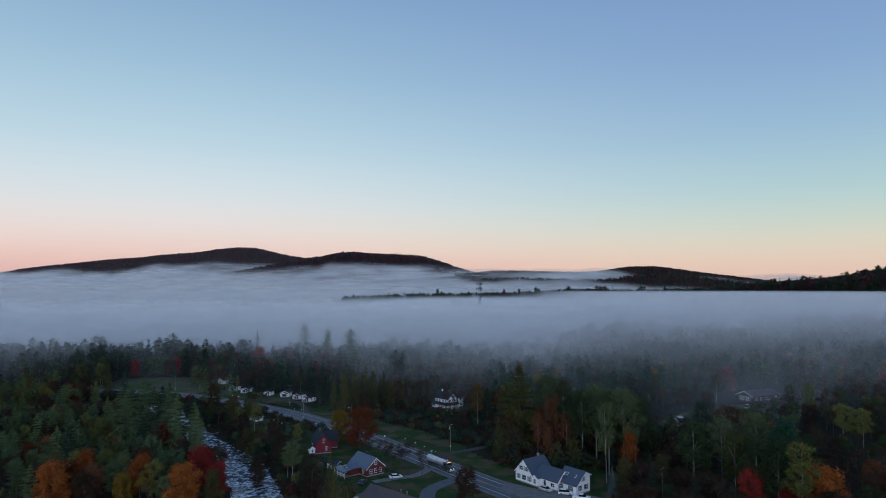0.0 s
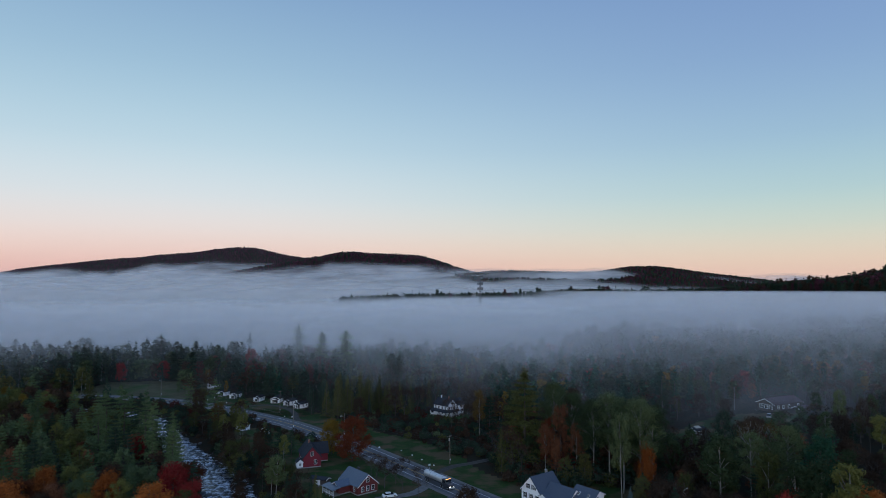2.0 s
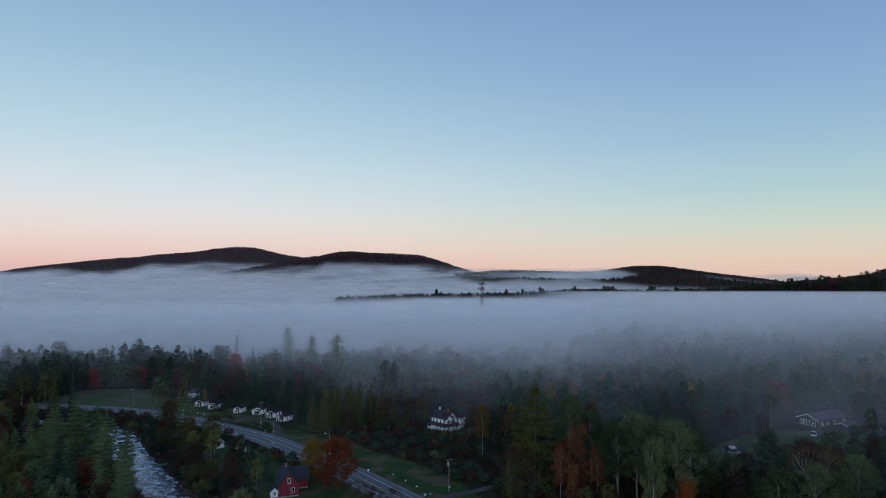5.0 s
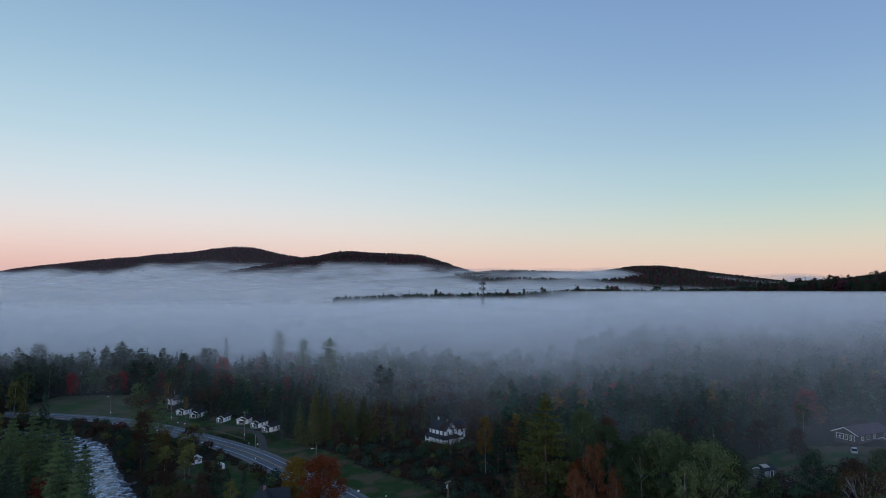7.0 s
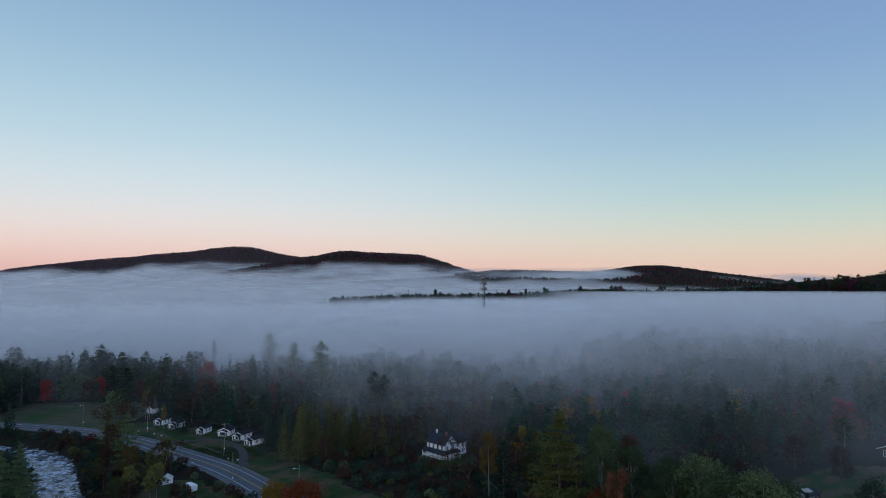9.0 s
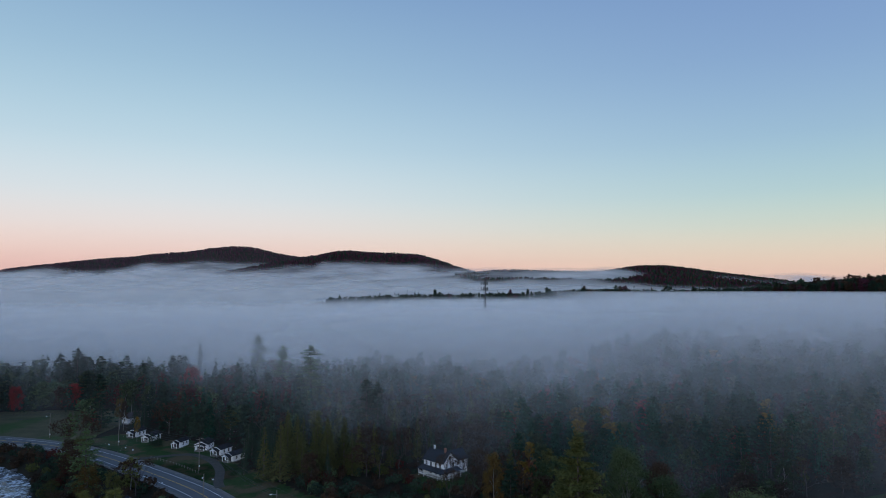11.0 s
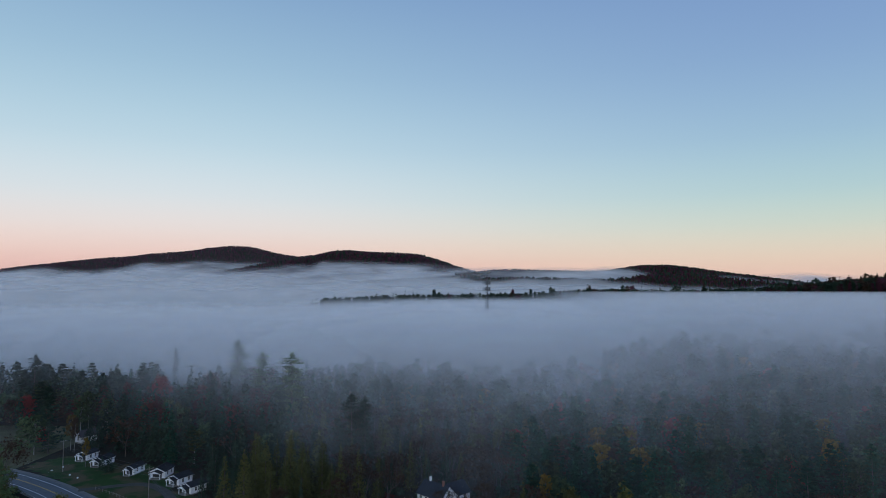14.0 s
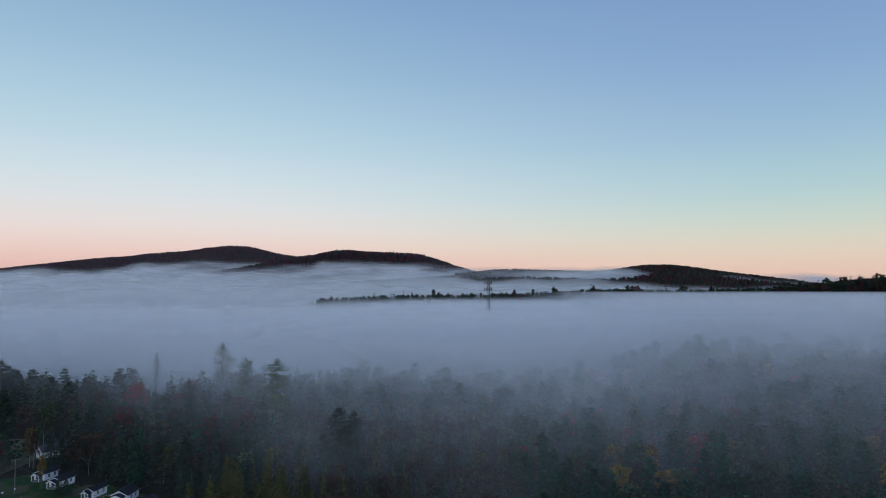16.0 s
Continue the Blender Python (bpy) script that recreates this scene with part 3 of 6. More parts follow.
def shrub(rng, h, r, n, size):
    segs = [((0, 0, -0.3), (rng.normal() * r * 0.4, rng.normal() * r * 0.4, h * 0.7), 0.06, 0.02) for _ in range(4)]
    d = rng.normal(size=(n, 3))
    d /= np.linalg.norm(d, axis=1)[:, None]
    lump = 1 + 0.25 * np.sin(d[:, :1] * 5 + rng.uniform(0, 6)) * np.cos(d[:, 1:2] * 4)
    pos = d * lump * rng.uniform(0.6, 1.0, (n, 1)) * (r, r, h * 0.5) + (0, 0, h * 0.5)
    pos[:, 2] = np.maximum(pos[:, 2], 0.1)
    return pole_mesh(segs, 4), leaves(pos, size, rng, 0.1, d)


# unit shapes: (maker, height, radius, leaf clumps and clump size close by, and far off)
FORMS = {
    "maple": (broadleaf, 13.0, 4.9, dict(start=0.16, clumps=40)), "birch": (broadleaf, 17.0, 3.4, dict(start=0.42, clumps=28, stout=0.6)),
    "aspen": (broadleaf, 24.0, 5.2, dict(start=0.42, clumps=60, limbs=16, puff=0.27, stout=0.5)),
    "oak": (broadleaf, 15.0, 4.2, dict(start=0.17, clumps=38)), "pine": (pine, 18.0, 4.4, {}), "tall_pine": (pine, 28.0, 5.2, dict(start=0.26)),
    "spruce": (spruce, 16.0, 2.6, {}), "old_pine": (pine, 20.0, 5.4, dict(start=0.10)), "bare": (bare, 14.0, 4.0, {}), "shrub": (shrub, 2.6, 1.9, {}),
}
COUNT = {"old_pine": (17000, 1300, 500, 110), "maple": (7400, 1400, 500, 100), "birch": (3400, 950, 400, 80), "oak": (3800, 1200, 450, 110), "pine": (3600, 1200, 460, 110), "tall_pine": (4800, 1450, 600, 130),
         "spruce": (2500, 680, 270, 100), "bare": (800, 260, 140, 40), "shrub": (650, 160, 120, 40), "aspen": (8000, 2000, 700, 90)}
SIZE = (0.40, 0.74, 1.12, 2.3)
SHAPES = {}


def shape(form, grade, k):
    """Arrays of wood and leaves for one of the drawn shapes of a form, at one of four grades of fineness."""
    key = (form, grade, k)
    if key not in SHAPES:
        make, h, r, extra = FORMS[form]
        rng = np.random.default_rng(1000 + 17 * k + 131 * sorted(FORMS).index(form))
        SHAPES[key] = make(rng, h, r, COUNT[form][grade], SIZE[grade] * (0.5 if form == "spruce" and grade == 3 else 0.8 if form in ("spruce", "shrub", "aspen", "old_pine") else 1.0), **extra)
    return SHAPES[key]

MESHES = {}
TREE_WORDS = {"old_pine": "tall old pine", "maple": "maple tree", "birch": "slender birch tree", "oak": "broadleaf tree", "aspen": "tall quaking aspen", "pine": "young white pine", "tall_pine": "tall white pine",
              "spruce": "pointed spruce tree", "bare": "nearly leafless tree", "shrub": "shrub"}
HUE_WORDS = {"russet": "russet-brown", "pine": "dark green", "spruce": "blackish green", "green": "dull green", "yellow": "yellow-green autumn", "orange": "orange autumn", "red": "deep red autumn",
             "rust": "rust-brown autumn", "tamarack": "olive-yellow", "plum": "purple-brown", "aspen": "shade-darkened green", "maroon": "maroon autumn", "ember": "ember-red autumn", "gold": "golden autumn", "blue": "blue-grey", "copper": "copper-orange", "bronze": "bronze-green", "fir": "deep green", "olive": "dark olive-green", "mist": "pale yellow-green"}


def tree(form, hue, x, y, height, wide=1.0, label="", pick=0, z=None, pale=False):
    """A single tree: trunk and crown under one empty at its foot."""
    h = FORMS[form][1]
    key = (form, hue, pick % 4, pale)
    bark = BIRCH if pale or form in ("birch", "aspen") else BARK
    if key not in MESHES:
        (wv, wq), (lv, lq) = shape(form, 0, pick % 4)
        MESHES[key] = raw_mesh("trunk", wv, wq, bark, smooth=True), raw_mesh("crown", lv, lq, LEAF_MAT[hue])
    name = "shrub" if form == "shrub" else form + "_tree" if form in ("maple", "oak", "birch", "aspen", "spruce", "bare") else form
    base = new(name)
    for ob, me in zip(("trunk", "crown"), MESHES[key]):
        o = new(ob, me)
        o.parent = base
    s = height / h
    base.matrix_world = Matrix.Translation((x, y, float(land(x, y)[0]) if z is None else z)) @ Matrix.Rotation((x * 7.3 + y * 3.1) % 6.28, 4, "Z") @ Matrix.Diagonal((s * wide, s * wide, s, 1))
    where = "beside the river" if abs(float(away(x, y, RIVER)[0])) < 22 else "near the road" if abs(float(away(x, y, ROAD)[0])) < 26 else "in the mixed wood"
    tagged(base, label or f"{HUE_WORDS[hue]} {TREE_WORDS[form]} {where}", "shrub" if form == "shrub" else "tree", ("shrubs" if form == "shrub" else form + " trees").replace("_", " ") + " of the valley")
    return base


CLEAR = [(32, 206, 19), (22, 222, 10), (-32, 220, 14), (-52, 252, 14), (-20, 192, 16), (-8, 208, 10), (-4, 334, 13), (2, 322, 9), (-142, 388, 9), (-131, 380, 9), (-115, 371, 9), (-103, 368, 10), (-92, 360, 9), (-84, 352, 8),
         (-100, 350, 14), (-86, 338, 12), (138, 288, 17), (128, 272, 15), (112, 262, 12), (96, 268, 14), (84, 270, 10), (98, 280, 12), (160, 280, 12), (150, 262, 10), (-88, 298, 8), (10, 253, 6), (24, 655, 5), (3, 245, 9), (-5, 320, 10), (-150, 392, 11), (-141, 399, 8), (-153, 411, 9), (-156, 402, 7), (-122, 376, 10), (-108, 372, 9)]


def open_ground(x, y):
    """Where no wood grows: road, river, yards, the field and the lawns."""
    road, river = away(x, y, ROAD), np.abs(away(x, y, RIVER))
    no = (np.abs(road) < 10) | (river < 10.5)
    for cx, cy, r in CLEAR:
        no |= (x - cx) ** 2 + (y - cy) ** 2 < r * r
    no |= (x > -230) & (x < -166 + 4 * ripple(x, y, 20)) & (road < 0) & (y < 440 + 5 * ripple(x, y, 18))
    no |= (road < 0) & (road > -26) & (x > -62) & (x < 14)
    no |= (road > 0) & (x > -62) & (y < 305) & (away(x, y, RIVER) < -20)
    no |= (road > 0) & (road < 24) & (x > -96) & (x < -55)
    no |= (road < 0) & (road > -40) & (x > -52) & (x < 6) & (y < 322)
    no |= (road > 0) & (y > 298) & (x > -192) & (x < -104)
    no |= (road < 0) & (road > -17) & (x > -168) & (x < -60)
    no |= (x > -34) & (x < 14) & (y < 328) & (road < 0)
    return no


def scatter(x0, x1, y0, y1, gap, seed):
    rng = np.random.default_rng(seed)
    X, Y = np.meshgrid(np.arange(x0, x1, gap), np.arange(y0, y1, gap))
    X = X + (np.arange(X.shape[0])[:, None] % 2) * gap * 0.5
    X, Y = X + rng.uniform(-0.42, 0.42, X.shape) * gap, Y + rng.uniform(-0.42, 0.42, X.shape) * gap
    return X.ravel(), Y.ravel(), rng


def choose(rng, table):
    forms, w = zip(*table)
    return forms[rng.choice(len(forms), p=np.array(w) / sum(w))]


# kinds of tree by district: (form, hue, low height, high height) with weights
LEFT_WOOD = [(("pine", "pine", 10, 15), 36), (("oak", "green", 9, 12), 22), (("oak", "tamarack", 8, 12), 15), (("oak", "yellow", 9, 11.5), 13), (("maple", "rust", 8, 12), 10), (("maple", "russet", 8, 11), 5), (("pine", "spruce", 11, 16), 8), (("oak", "copper", 8, 11), 4), (("bare", "rust", 8, 12), 3)]
FIELD_WOOD = [(("tall_pine", "spruce", 19, 25), 12), (("pine", "spruce", 16, 23), 30), (("birch", "aspen", 14, 19), 20), (("oak", "green", 12, 16), 12), (("oak", "rust", 10, 15), 12), (("birch", "gold", 11, 14), 3), (("maple", "maroon", 9, 13), 3), (("spruce", "spruce", 17, 24), 28)]
CABIN_WOOD = [(("spruce", "spruce", 14, 21), 60), (("spruce", "fir", 15, 21), 14), (("maple", "maroon", 12, 16), 3), (("bare", "rust", 11, 15), 10), (("oak", "rust", 9, 12), 8), (("birch", "tamarack", 12, 16), 9), (("pine", "spruce", 14, 18), 12), (("oak", "green", 11, 14), 3)]
MIDDLE_WOOD = [(("spruce", "tamarack", 13, 18), 22), (("bare", "rust", 11, 16), 28), (("oak", "rust", 9, 12), 8), (("spruce", "spruce", 12, 18), 28), (("birch", "tamarack", 12, 15), 6), (("pine", "spruce", 13, 18), 10)]
LARCH_WOOD = [(("spruce", "spruce", 11, 16), 60), (("spruce", "tamarack", 13, 18), 40)]
BANK_WOOD = [(("bare", "rust", 7, 11), 34), (("oak", "rust", 6, 10), 30), (("oak", "tamarack", 6, 10), 18), (("pine", "spruce", 8, 13), 14), (("birch", "yellow", 8, 11), 5)]
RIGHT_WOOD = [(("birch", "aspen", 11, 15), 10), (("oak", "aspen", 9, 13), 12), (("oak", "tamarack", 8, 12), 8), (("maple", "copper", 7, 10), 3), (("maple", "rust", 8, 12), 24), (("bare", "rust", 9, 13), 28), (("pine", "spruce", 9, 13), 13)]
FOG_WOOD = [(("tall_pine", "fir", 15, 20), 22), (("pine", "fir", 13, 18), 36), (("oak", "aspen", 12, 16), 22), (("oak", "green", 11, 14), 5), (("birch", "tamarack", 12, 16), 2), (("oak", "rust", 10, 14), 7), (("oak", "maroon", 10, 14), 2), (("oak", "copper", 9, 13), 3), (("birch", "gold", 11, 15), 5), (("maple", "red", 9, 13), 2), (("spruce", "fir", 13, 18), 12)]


def district(x, y):
    river = float(away(x, y, RIVER)[0])
    if y > 440 or (y > 395 and x > 30):
        return FIELD_WOOD if x < -165 else CABIN_WOOD if x < -60 else FOG_WOOD
    if x < -150 and y > 380:
        return FIELD_WOOD
    if river > 0 and y < 385:
        return LEFT_WOOD
    if -92 < x < -40 and 330 < y < 374:
        return LARCH_WOOD
    if x < -62 and y > 372:
        return CABIN_WOOD
    if x < -50 and y < 325:
        return BANK_WOOD
    if x < 18:
        return MIDDLE_WOOD
    return RIGHT_WOOD if y < 305 else FOG_WOOD


# single trees that stand out
tree("maple", "orange", -119.7, 183.4, 13, 1.15, "bright orange maple at the edge of the wood")
tree("maple", "orange", -116.7, 194.7, 13.5, 0.85, "orange maple among green pines", 1)
tree("maple", "copper", -111, 189, 11, 0.9, "", 2)
tree("maple", "orange", -98, 193.1, 13, 0.8, "rusty orange maple among green pines", 3)
tree("maple", "gold", -99.5, 185.5, 9.5, 0.8, "", 2)
tree("maple", "red", -80.7, 196.3, 14.5, 0.95, "scarlet maple on the river bank", 1)
tree("maple", "orange", -81, 184.9, 12.5, 1.15, "orange-red maple on the river bank", 2)
tree("maple", "red", -73.9, 192.7, 11, 0.85, "deep red maple leaning over the river bank", 3)
tree("bare", "gold", -91, 184.5, 9.5, 1.0, "", 3)
tree("maple", "red", -117.8, 249.7, 10, 0.7, "", 2)
for k, (x, y, h) in enumerate([(-175.4, 256.1, 10), (-170.2, 243.6, 10.5), (-160.8, 267.2, 10.5), (-173, 275, 10), (-146, 259, 10), (-141, 276, 10), (-155, 240, 9.5), (-132, 236, 9.5), (-150, 222, 9), (-128, 214, 9),
                               (-222.5, 330.5, 12), (-197.2, 337.2, 11), (-188, 300, 10), (-205, 288, 10), (-166, 302, 11), (-152, 293, 10)]):
    tree("oak", "yellow" if k % 3 else "tamarack", x, y, h, 0.95, "small yellowing tree among pines", k)
for k, (x, y, h) in enumerate([(-254.2, 359.9, 12), (-216, 326, 11), (-203, 342, 10), (-240, 345, 12)]):
    tree("maple", "gold" if k % 2 else "copper", x, y, h, 0.9, "dull golden maple at the far edge of the wood", k)
tree("maple", "red", 78.5, 168.5, 13.5, 0.8, "crimson maple at the edge of the wood", 1)
tree("maple", "orange", 93.4, 160.5, 14, 1.0, "orange maple at the edge of the wood", 2)
tree("maple", "copper", 107.6, 163, 12, 0.9, "", 1)
tree("maple", "red", 86, 164, 10, 0.9, "", 3)
tree("maple", "ember", 84, 174, 11, 0.9, "", 0)
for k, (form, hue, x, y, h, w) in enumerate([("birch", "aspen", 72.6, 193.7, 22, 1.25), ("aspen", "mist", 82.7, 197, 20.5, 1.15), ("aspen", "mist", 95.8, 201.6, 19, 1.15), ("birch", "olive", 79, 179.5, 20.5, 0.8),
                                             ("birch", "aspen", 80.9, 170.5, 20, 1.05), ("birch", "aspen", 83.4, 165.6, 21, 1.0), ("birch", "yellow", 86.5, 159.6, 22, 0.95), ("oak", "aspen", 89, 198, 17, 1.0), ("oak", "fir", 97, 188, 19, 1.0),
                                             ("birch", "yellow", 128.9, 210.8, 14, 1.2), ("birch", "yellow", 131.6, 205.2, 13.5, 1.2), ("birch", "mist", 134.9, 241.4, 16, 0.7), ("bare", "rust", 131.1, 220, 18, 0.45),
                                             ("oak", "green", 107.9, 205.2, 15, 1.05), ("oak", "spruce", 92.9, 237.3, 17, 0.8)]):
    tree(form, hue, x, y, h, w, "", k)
tree("bare", "rust", 91.4, 215, 20, 0.85, "pale-limbed tree with a few rust-brown leaves", 0, pale=True)
tree("bare", "bronze", 97, 222, 17, 0.8, "pale-limbed tree with a few bronze leaves", 1, pale=True)
tree("maple", "copper", 61.4, 223.8, 16, 0.6, "slim copper-orange maple at the wood's edge", 1)
tree("maple", "rust", 103.8, 239.7, 12, 0.9, "", 2)
tree("maple", "gold", -48.6, 262, 13, 1.0, "golden-orange maple on the lawn between road and red barn")
tree("maple", "ember", -38.8, 252.4, 16, 1.1, "ember-red maple on the lawn beside the road", 2)
tree("birch", "mist", -55.5, 211.5, 13, 1.2, "yellow-green birch clump beside the red barn", 1)
tree("birch", "mist", -58, 215, 11, 1.2, "", 2)
tree("birch", "yellow", -63, 247, 11, 1.0, "", 0)
tree("pine", "spruce", -46.7, 198.9, 11, 1.1, "dark pine behind the red cottage", 1)
tree("spruce", "spruce", -50, 204, 10, 1.5, "", 2)
for k, (x, y, h) in enumerate([(-23.2, 222, 9.5), (-20, 226.5, 9), (-26.5, 228, 9), (-17, 219, 9), (-29.5, 236, 8)]):
    tree("bare", "rust", x, y, h, 1.15, "small leafless dark tree on the roadside lawn", k)
tree("maple", "rust", 3.2, 190, 10.5, 0.95, "brown-leaved round maple beside the road", 3)
tree("bare", "rust", -11.5, 213, 10, 0.8, "leafless tree on the roadside lawn", 1)
tree("old_pine", "olive", 25.5, 251.5, 32, 1.3, "tall old pine with dark olive needles behind the white house", 1)
for k, (form, x, y, h, w) in enumerate([("aspen", 30.8, 236.5, 17.5, 0.80), ("oak", 36.8, 241, 23, 0.66), ("aspen", 41.5, 236, 18, 0.80), ("oak", 34.0, 234.5, 13, 0.7)]):
    tree(form, "copper", x, y, h, w, "copper-orange tree with leaning trunk behind the white house", k)
tree("oak", "ember", 32.4, 243.5, 18, 0.55, "ember-red tree between the old pine and the aspens", 1)
tree("maple", "orange", 57.3, 208.8, 17, 0.50, "slim bright orange maple at the wood's edge", 0)
tree("spruce", "blue", 45.5, 184, 13, 1.45, "blue-grey spruce beside the white house", 1)
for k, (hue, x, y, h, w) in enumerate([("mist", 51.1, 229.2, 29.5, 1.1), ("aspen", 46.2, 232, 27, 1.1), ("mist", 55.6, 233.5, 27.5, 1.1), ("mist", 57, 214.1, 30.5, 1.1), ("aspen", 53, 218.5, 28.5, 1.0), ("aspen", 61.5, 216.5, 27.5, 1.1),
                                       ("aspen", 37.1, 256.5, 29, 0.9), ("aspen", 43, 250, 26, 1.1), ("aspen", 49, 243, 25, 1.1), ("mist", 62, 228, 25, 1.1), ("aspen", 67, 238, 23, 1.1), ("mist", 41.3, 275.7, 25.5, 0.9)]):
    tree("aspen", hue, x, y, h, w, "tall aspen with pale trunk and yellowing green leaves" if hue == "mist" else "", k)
tree("birch", "mist", 50.2, 210.6, 26.5, 0.62, "slender white-trunked birch with thin pale foliage", 1)
tree("aspen", "rust", 44.1, 257.4, 27, 0.7, "rust-brown tree among the tall aspens", 2)
tree("tall_pine", "spruce", -32.5, 378, 25, 1.2, "", 1)
tree("tall_pine", "spruce", -37, 376, 26.5, 1.55, "tall dark pine standing above the fogged wood", 0)
tree("pine", "pine", -131, 263, 23, 1.1, "large dark pine on the river bank", 0)
tree("pine", "pine", -141, 268, 21, 1.1, "", 1)
tree("pine", "pine", -136, 254, 20, 1.1, "", 2)
tree("tall_pine", "spruce", -218, 473, 28, 1.5, "broad dark pine above the wood behind the field", 2)
tree("tall_pine", "pine", -73.5, 433, 34, 1.5, "flat-topped tall pine half lost in fog", 3)
tree("tall_pine", "pine", -126, 512, 32, 1.4, "tall pine half lost in fog", 1)
tree("tall_pine", "pine", -96, 462, 31, 1.4, "tall pine half lost in fog", 2)
tree("birch", "bronze", 10, 287.7, 20.8, 0.8, "bronze-leaved tree with bare lower trunk beside the white farmhouse", 0)
tree("maple", "red", -203, 446, 13, 1.0, "red maple at the back of the field", 1)
tree("maple", "red", -148, 465, 19, 0.8, "red maple above the dark spruces", 0)
tree("maple", "maroon", -162.8, 462, 16, 0.7, "", 1)
tree("maple", "maroon", -169.3, 452, 16, 0.7, "", 2)
tree("maple", "red", -228.4, 438, 13, 0.8, "red maple at the back of the field", 3)
tree("tall_pine", "spruce", -115.8, 447, 24, 1.2, "", 0)
tree("tall_pine", "spruce", -172, 533, 25, 0.7, "", 1)
tree("birch", "gold", -134.2, 380, 10.6, 0.6, "small golden birch beside the white cabins", 0)
tree("birch", "yellow", -92, 287, 11, 1.3, "yellow birch on the river bank", 3)
tree("birch", "yellow", -101, 288, 10, 1.3, "", 0)
tree("oak", "bronze", -109.2, 303.5, 12, 1.15, "round bronze-brown tree beside the road", 0)
tree("pine", "pine", -112.4, 307.5, 21, 1.2, "tall dark pine between the river and the road", 1)
tree("bare", "rust", -131.6, 331.4, 22, 0.9, "tall leafless tree between the river and the road", 2)
tree("oak", "rust", -126, 322, 15, 0.9, "", 1)
tree("maple", "red", -170.8, 410, 7.5, 0.8, "small scarlet maple at the edge of the field", 2)
tree("birch", "bronze", -154.4, 403.2, 14, 0.8, "white-trunked birch with thin bronze leaves beside the cabins", 2)
tree("birch", "rust", -151.5, 401, 13, 0.7, "", 1)
tree("pine", "spruce", -159.6, 397.3, 12, 1.3, "broad dark pine at the field's edge beside the cabins", 1)
tree("spruce", "spruce", -122.4, 374.2, 5.5, 2.6, "dark spreading spruce before the cabins", 1)
tree("spruce", "spruce", -126.2, 376.6, 5, 2.4, "", 3)
tree("spruce", "spruce", -147.5, 404.5, 12, 1.8, "", 1)
tree("spruce", "spruce", -143, 403, 13, 1.5, "", 2)
tree("pine", "pine", -138, 340, 19, 1.0, "dark pine between the river and the road", 3)
tree("oak", "tamarack", -128, 330, 14, 1.0, "", 2)
tree("spruce", "spruce", -77.5, 356, 10.5, 2.2, "broad black spruce beside the cabin drive", 0)
tree("spruce", "spruce", -70, 345, 14, 1.8, "", 1)
tree("spruce", "spruce", -66, 341, 12, 1.9, "", 2)
for k, (x, y, h) in enumerate([(-61, 345, 21), (-56, 339, 20), (-50, 344, 21), (-45, 338, 20), (-40, 342, 19), (-53, 334, 15), (-36, 336, 15), (-59, 329, 20), (-48, 331, 18)]):
    tree("spruce", "tamarack", x, y, h, 1.5, "olive-yellow larch beside the road", k)

for k, (x, y, h) in enumerate([(-116.2, 250.4, 26), (-141.6, 279.5, 23.5), (-119, 257, 22), (-126, 265, 22), (-133, 272, 21), (-109, 241, 22), (-105, 236, 18), (-124, 244, 18), (-97, 228, 15), (-150, 282, 20), (-158, 291, 18), (-113, 232, 16), (-95, 227, 19), (-99, 236, 19), (-104, 246, 20), (-110, 256, 20), (-90, 220, 17), (-120, 266, 20), (-130, 280, 20), (-138, 290, 19)]):
    tree("pine", ("pine", "pine", "green", "spruce")[k % 4], x, y, h * 0.97, 0.80 + 0.07 * (k % 4), "full dark green pine on the river bank", k)

for k, (x, y, h) in enumerate([(-89, 262, 9), (-94, 270, 8), (-100, 279, 9), (-106, 286, 8), (-86, 254, 10), (-81, 246, 8), (-77, 238, 11), (-73, 230, 11), (-70, 221, 10), (-79, 244, 12), (-84, 250, 12), (-75, 234, 10), (-67, 212, 8), (-84, 262, 8), (-80, 254, 9), (-71, 240, 8), (-66, 232, 7), (-113, 295, 9), (-120, 303, 8), (-63, 222, 7), (-72, 248, 9)]):
    tree(("oak", "bare", "oak", "pine")[k % 4], ("rust", "rust", "tamarack", "spruce")[k % 4], x, y, h, 1.15, "", k)
for k, (x, y, h) in enumerate([(3, 318, 12), (8, 323, 13), (-2, 310, 10), (10, 314, 12), (-20, 338, 13), (-26, 332, 14), (-3, 322, 12), (15, 300, 15), (4, 300, 12)]):
    tree("bare", "rust", x, y, h, 0.9, "leafless grey tree beside the farmhouse", k)

SINGLES_LEFT = 185
WOODS = {}


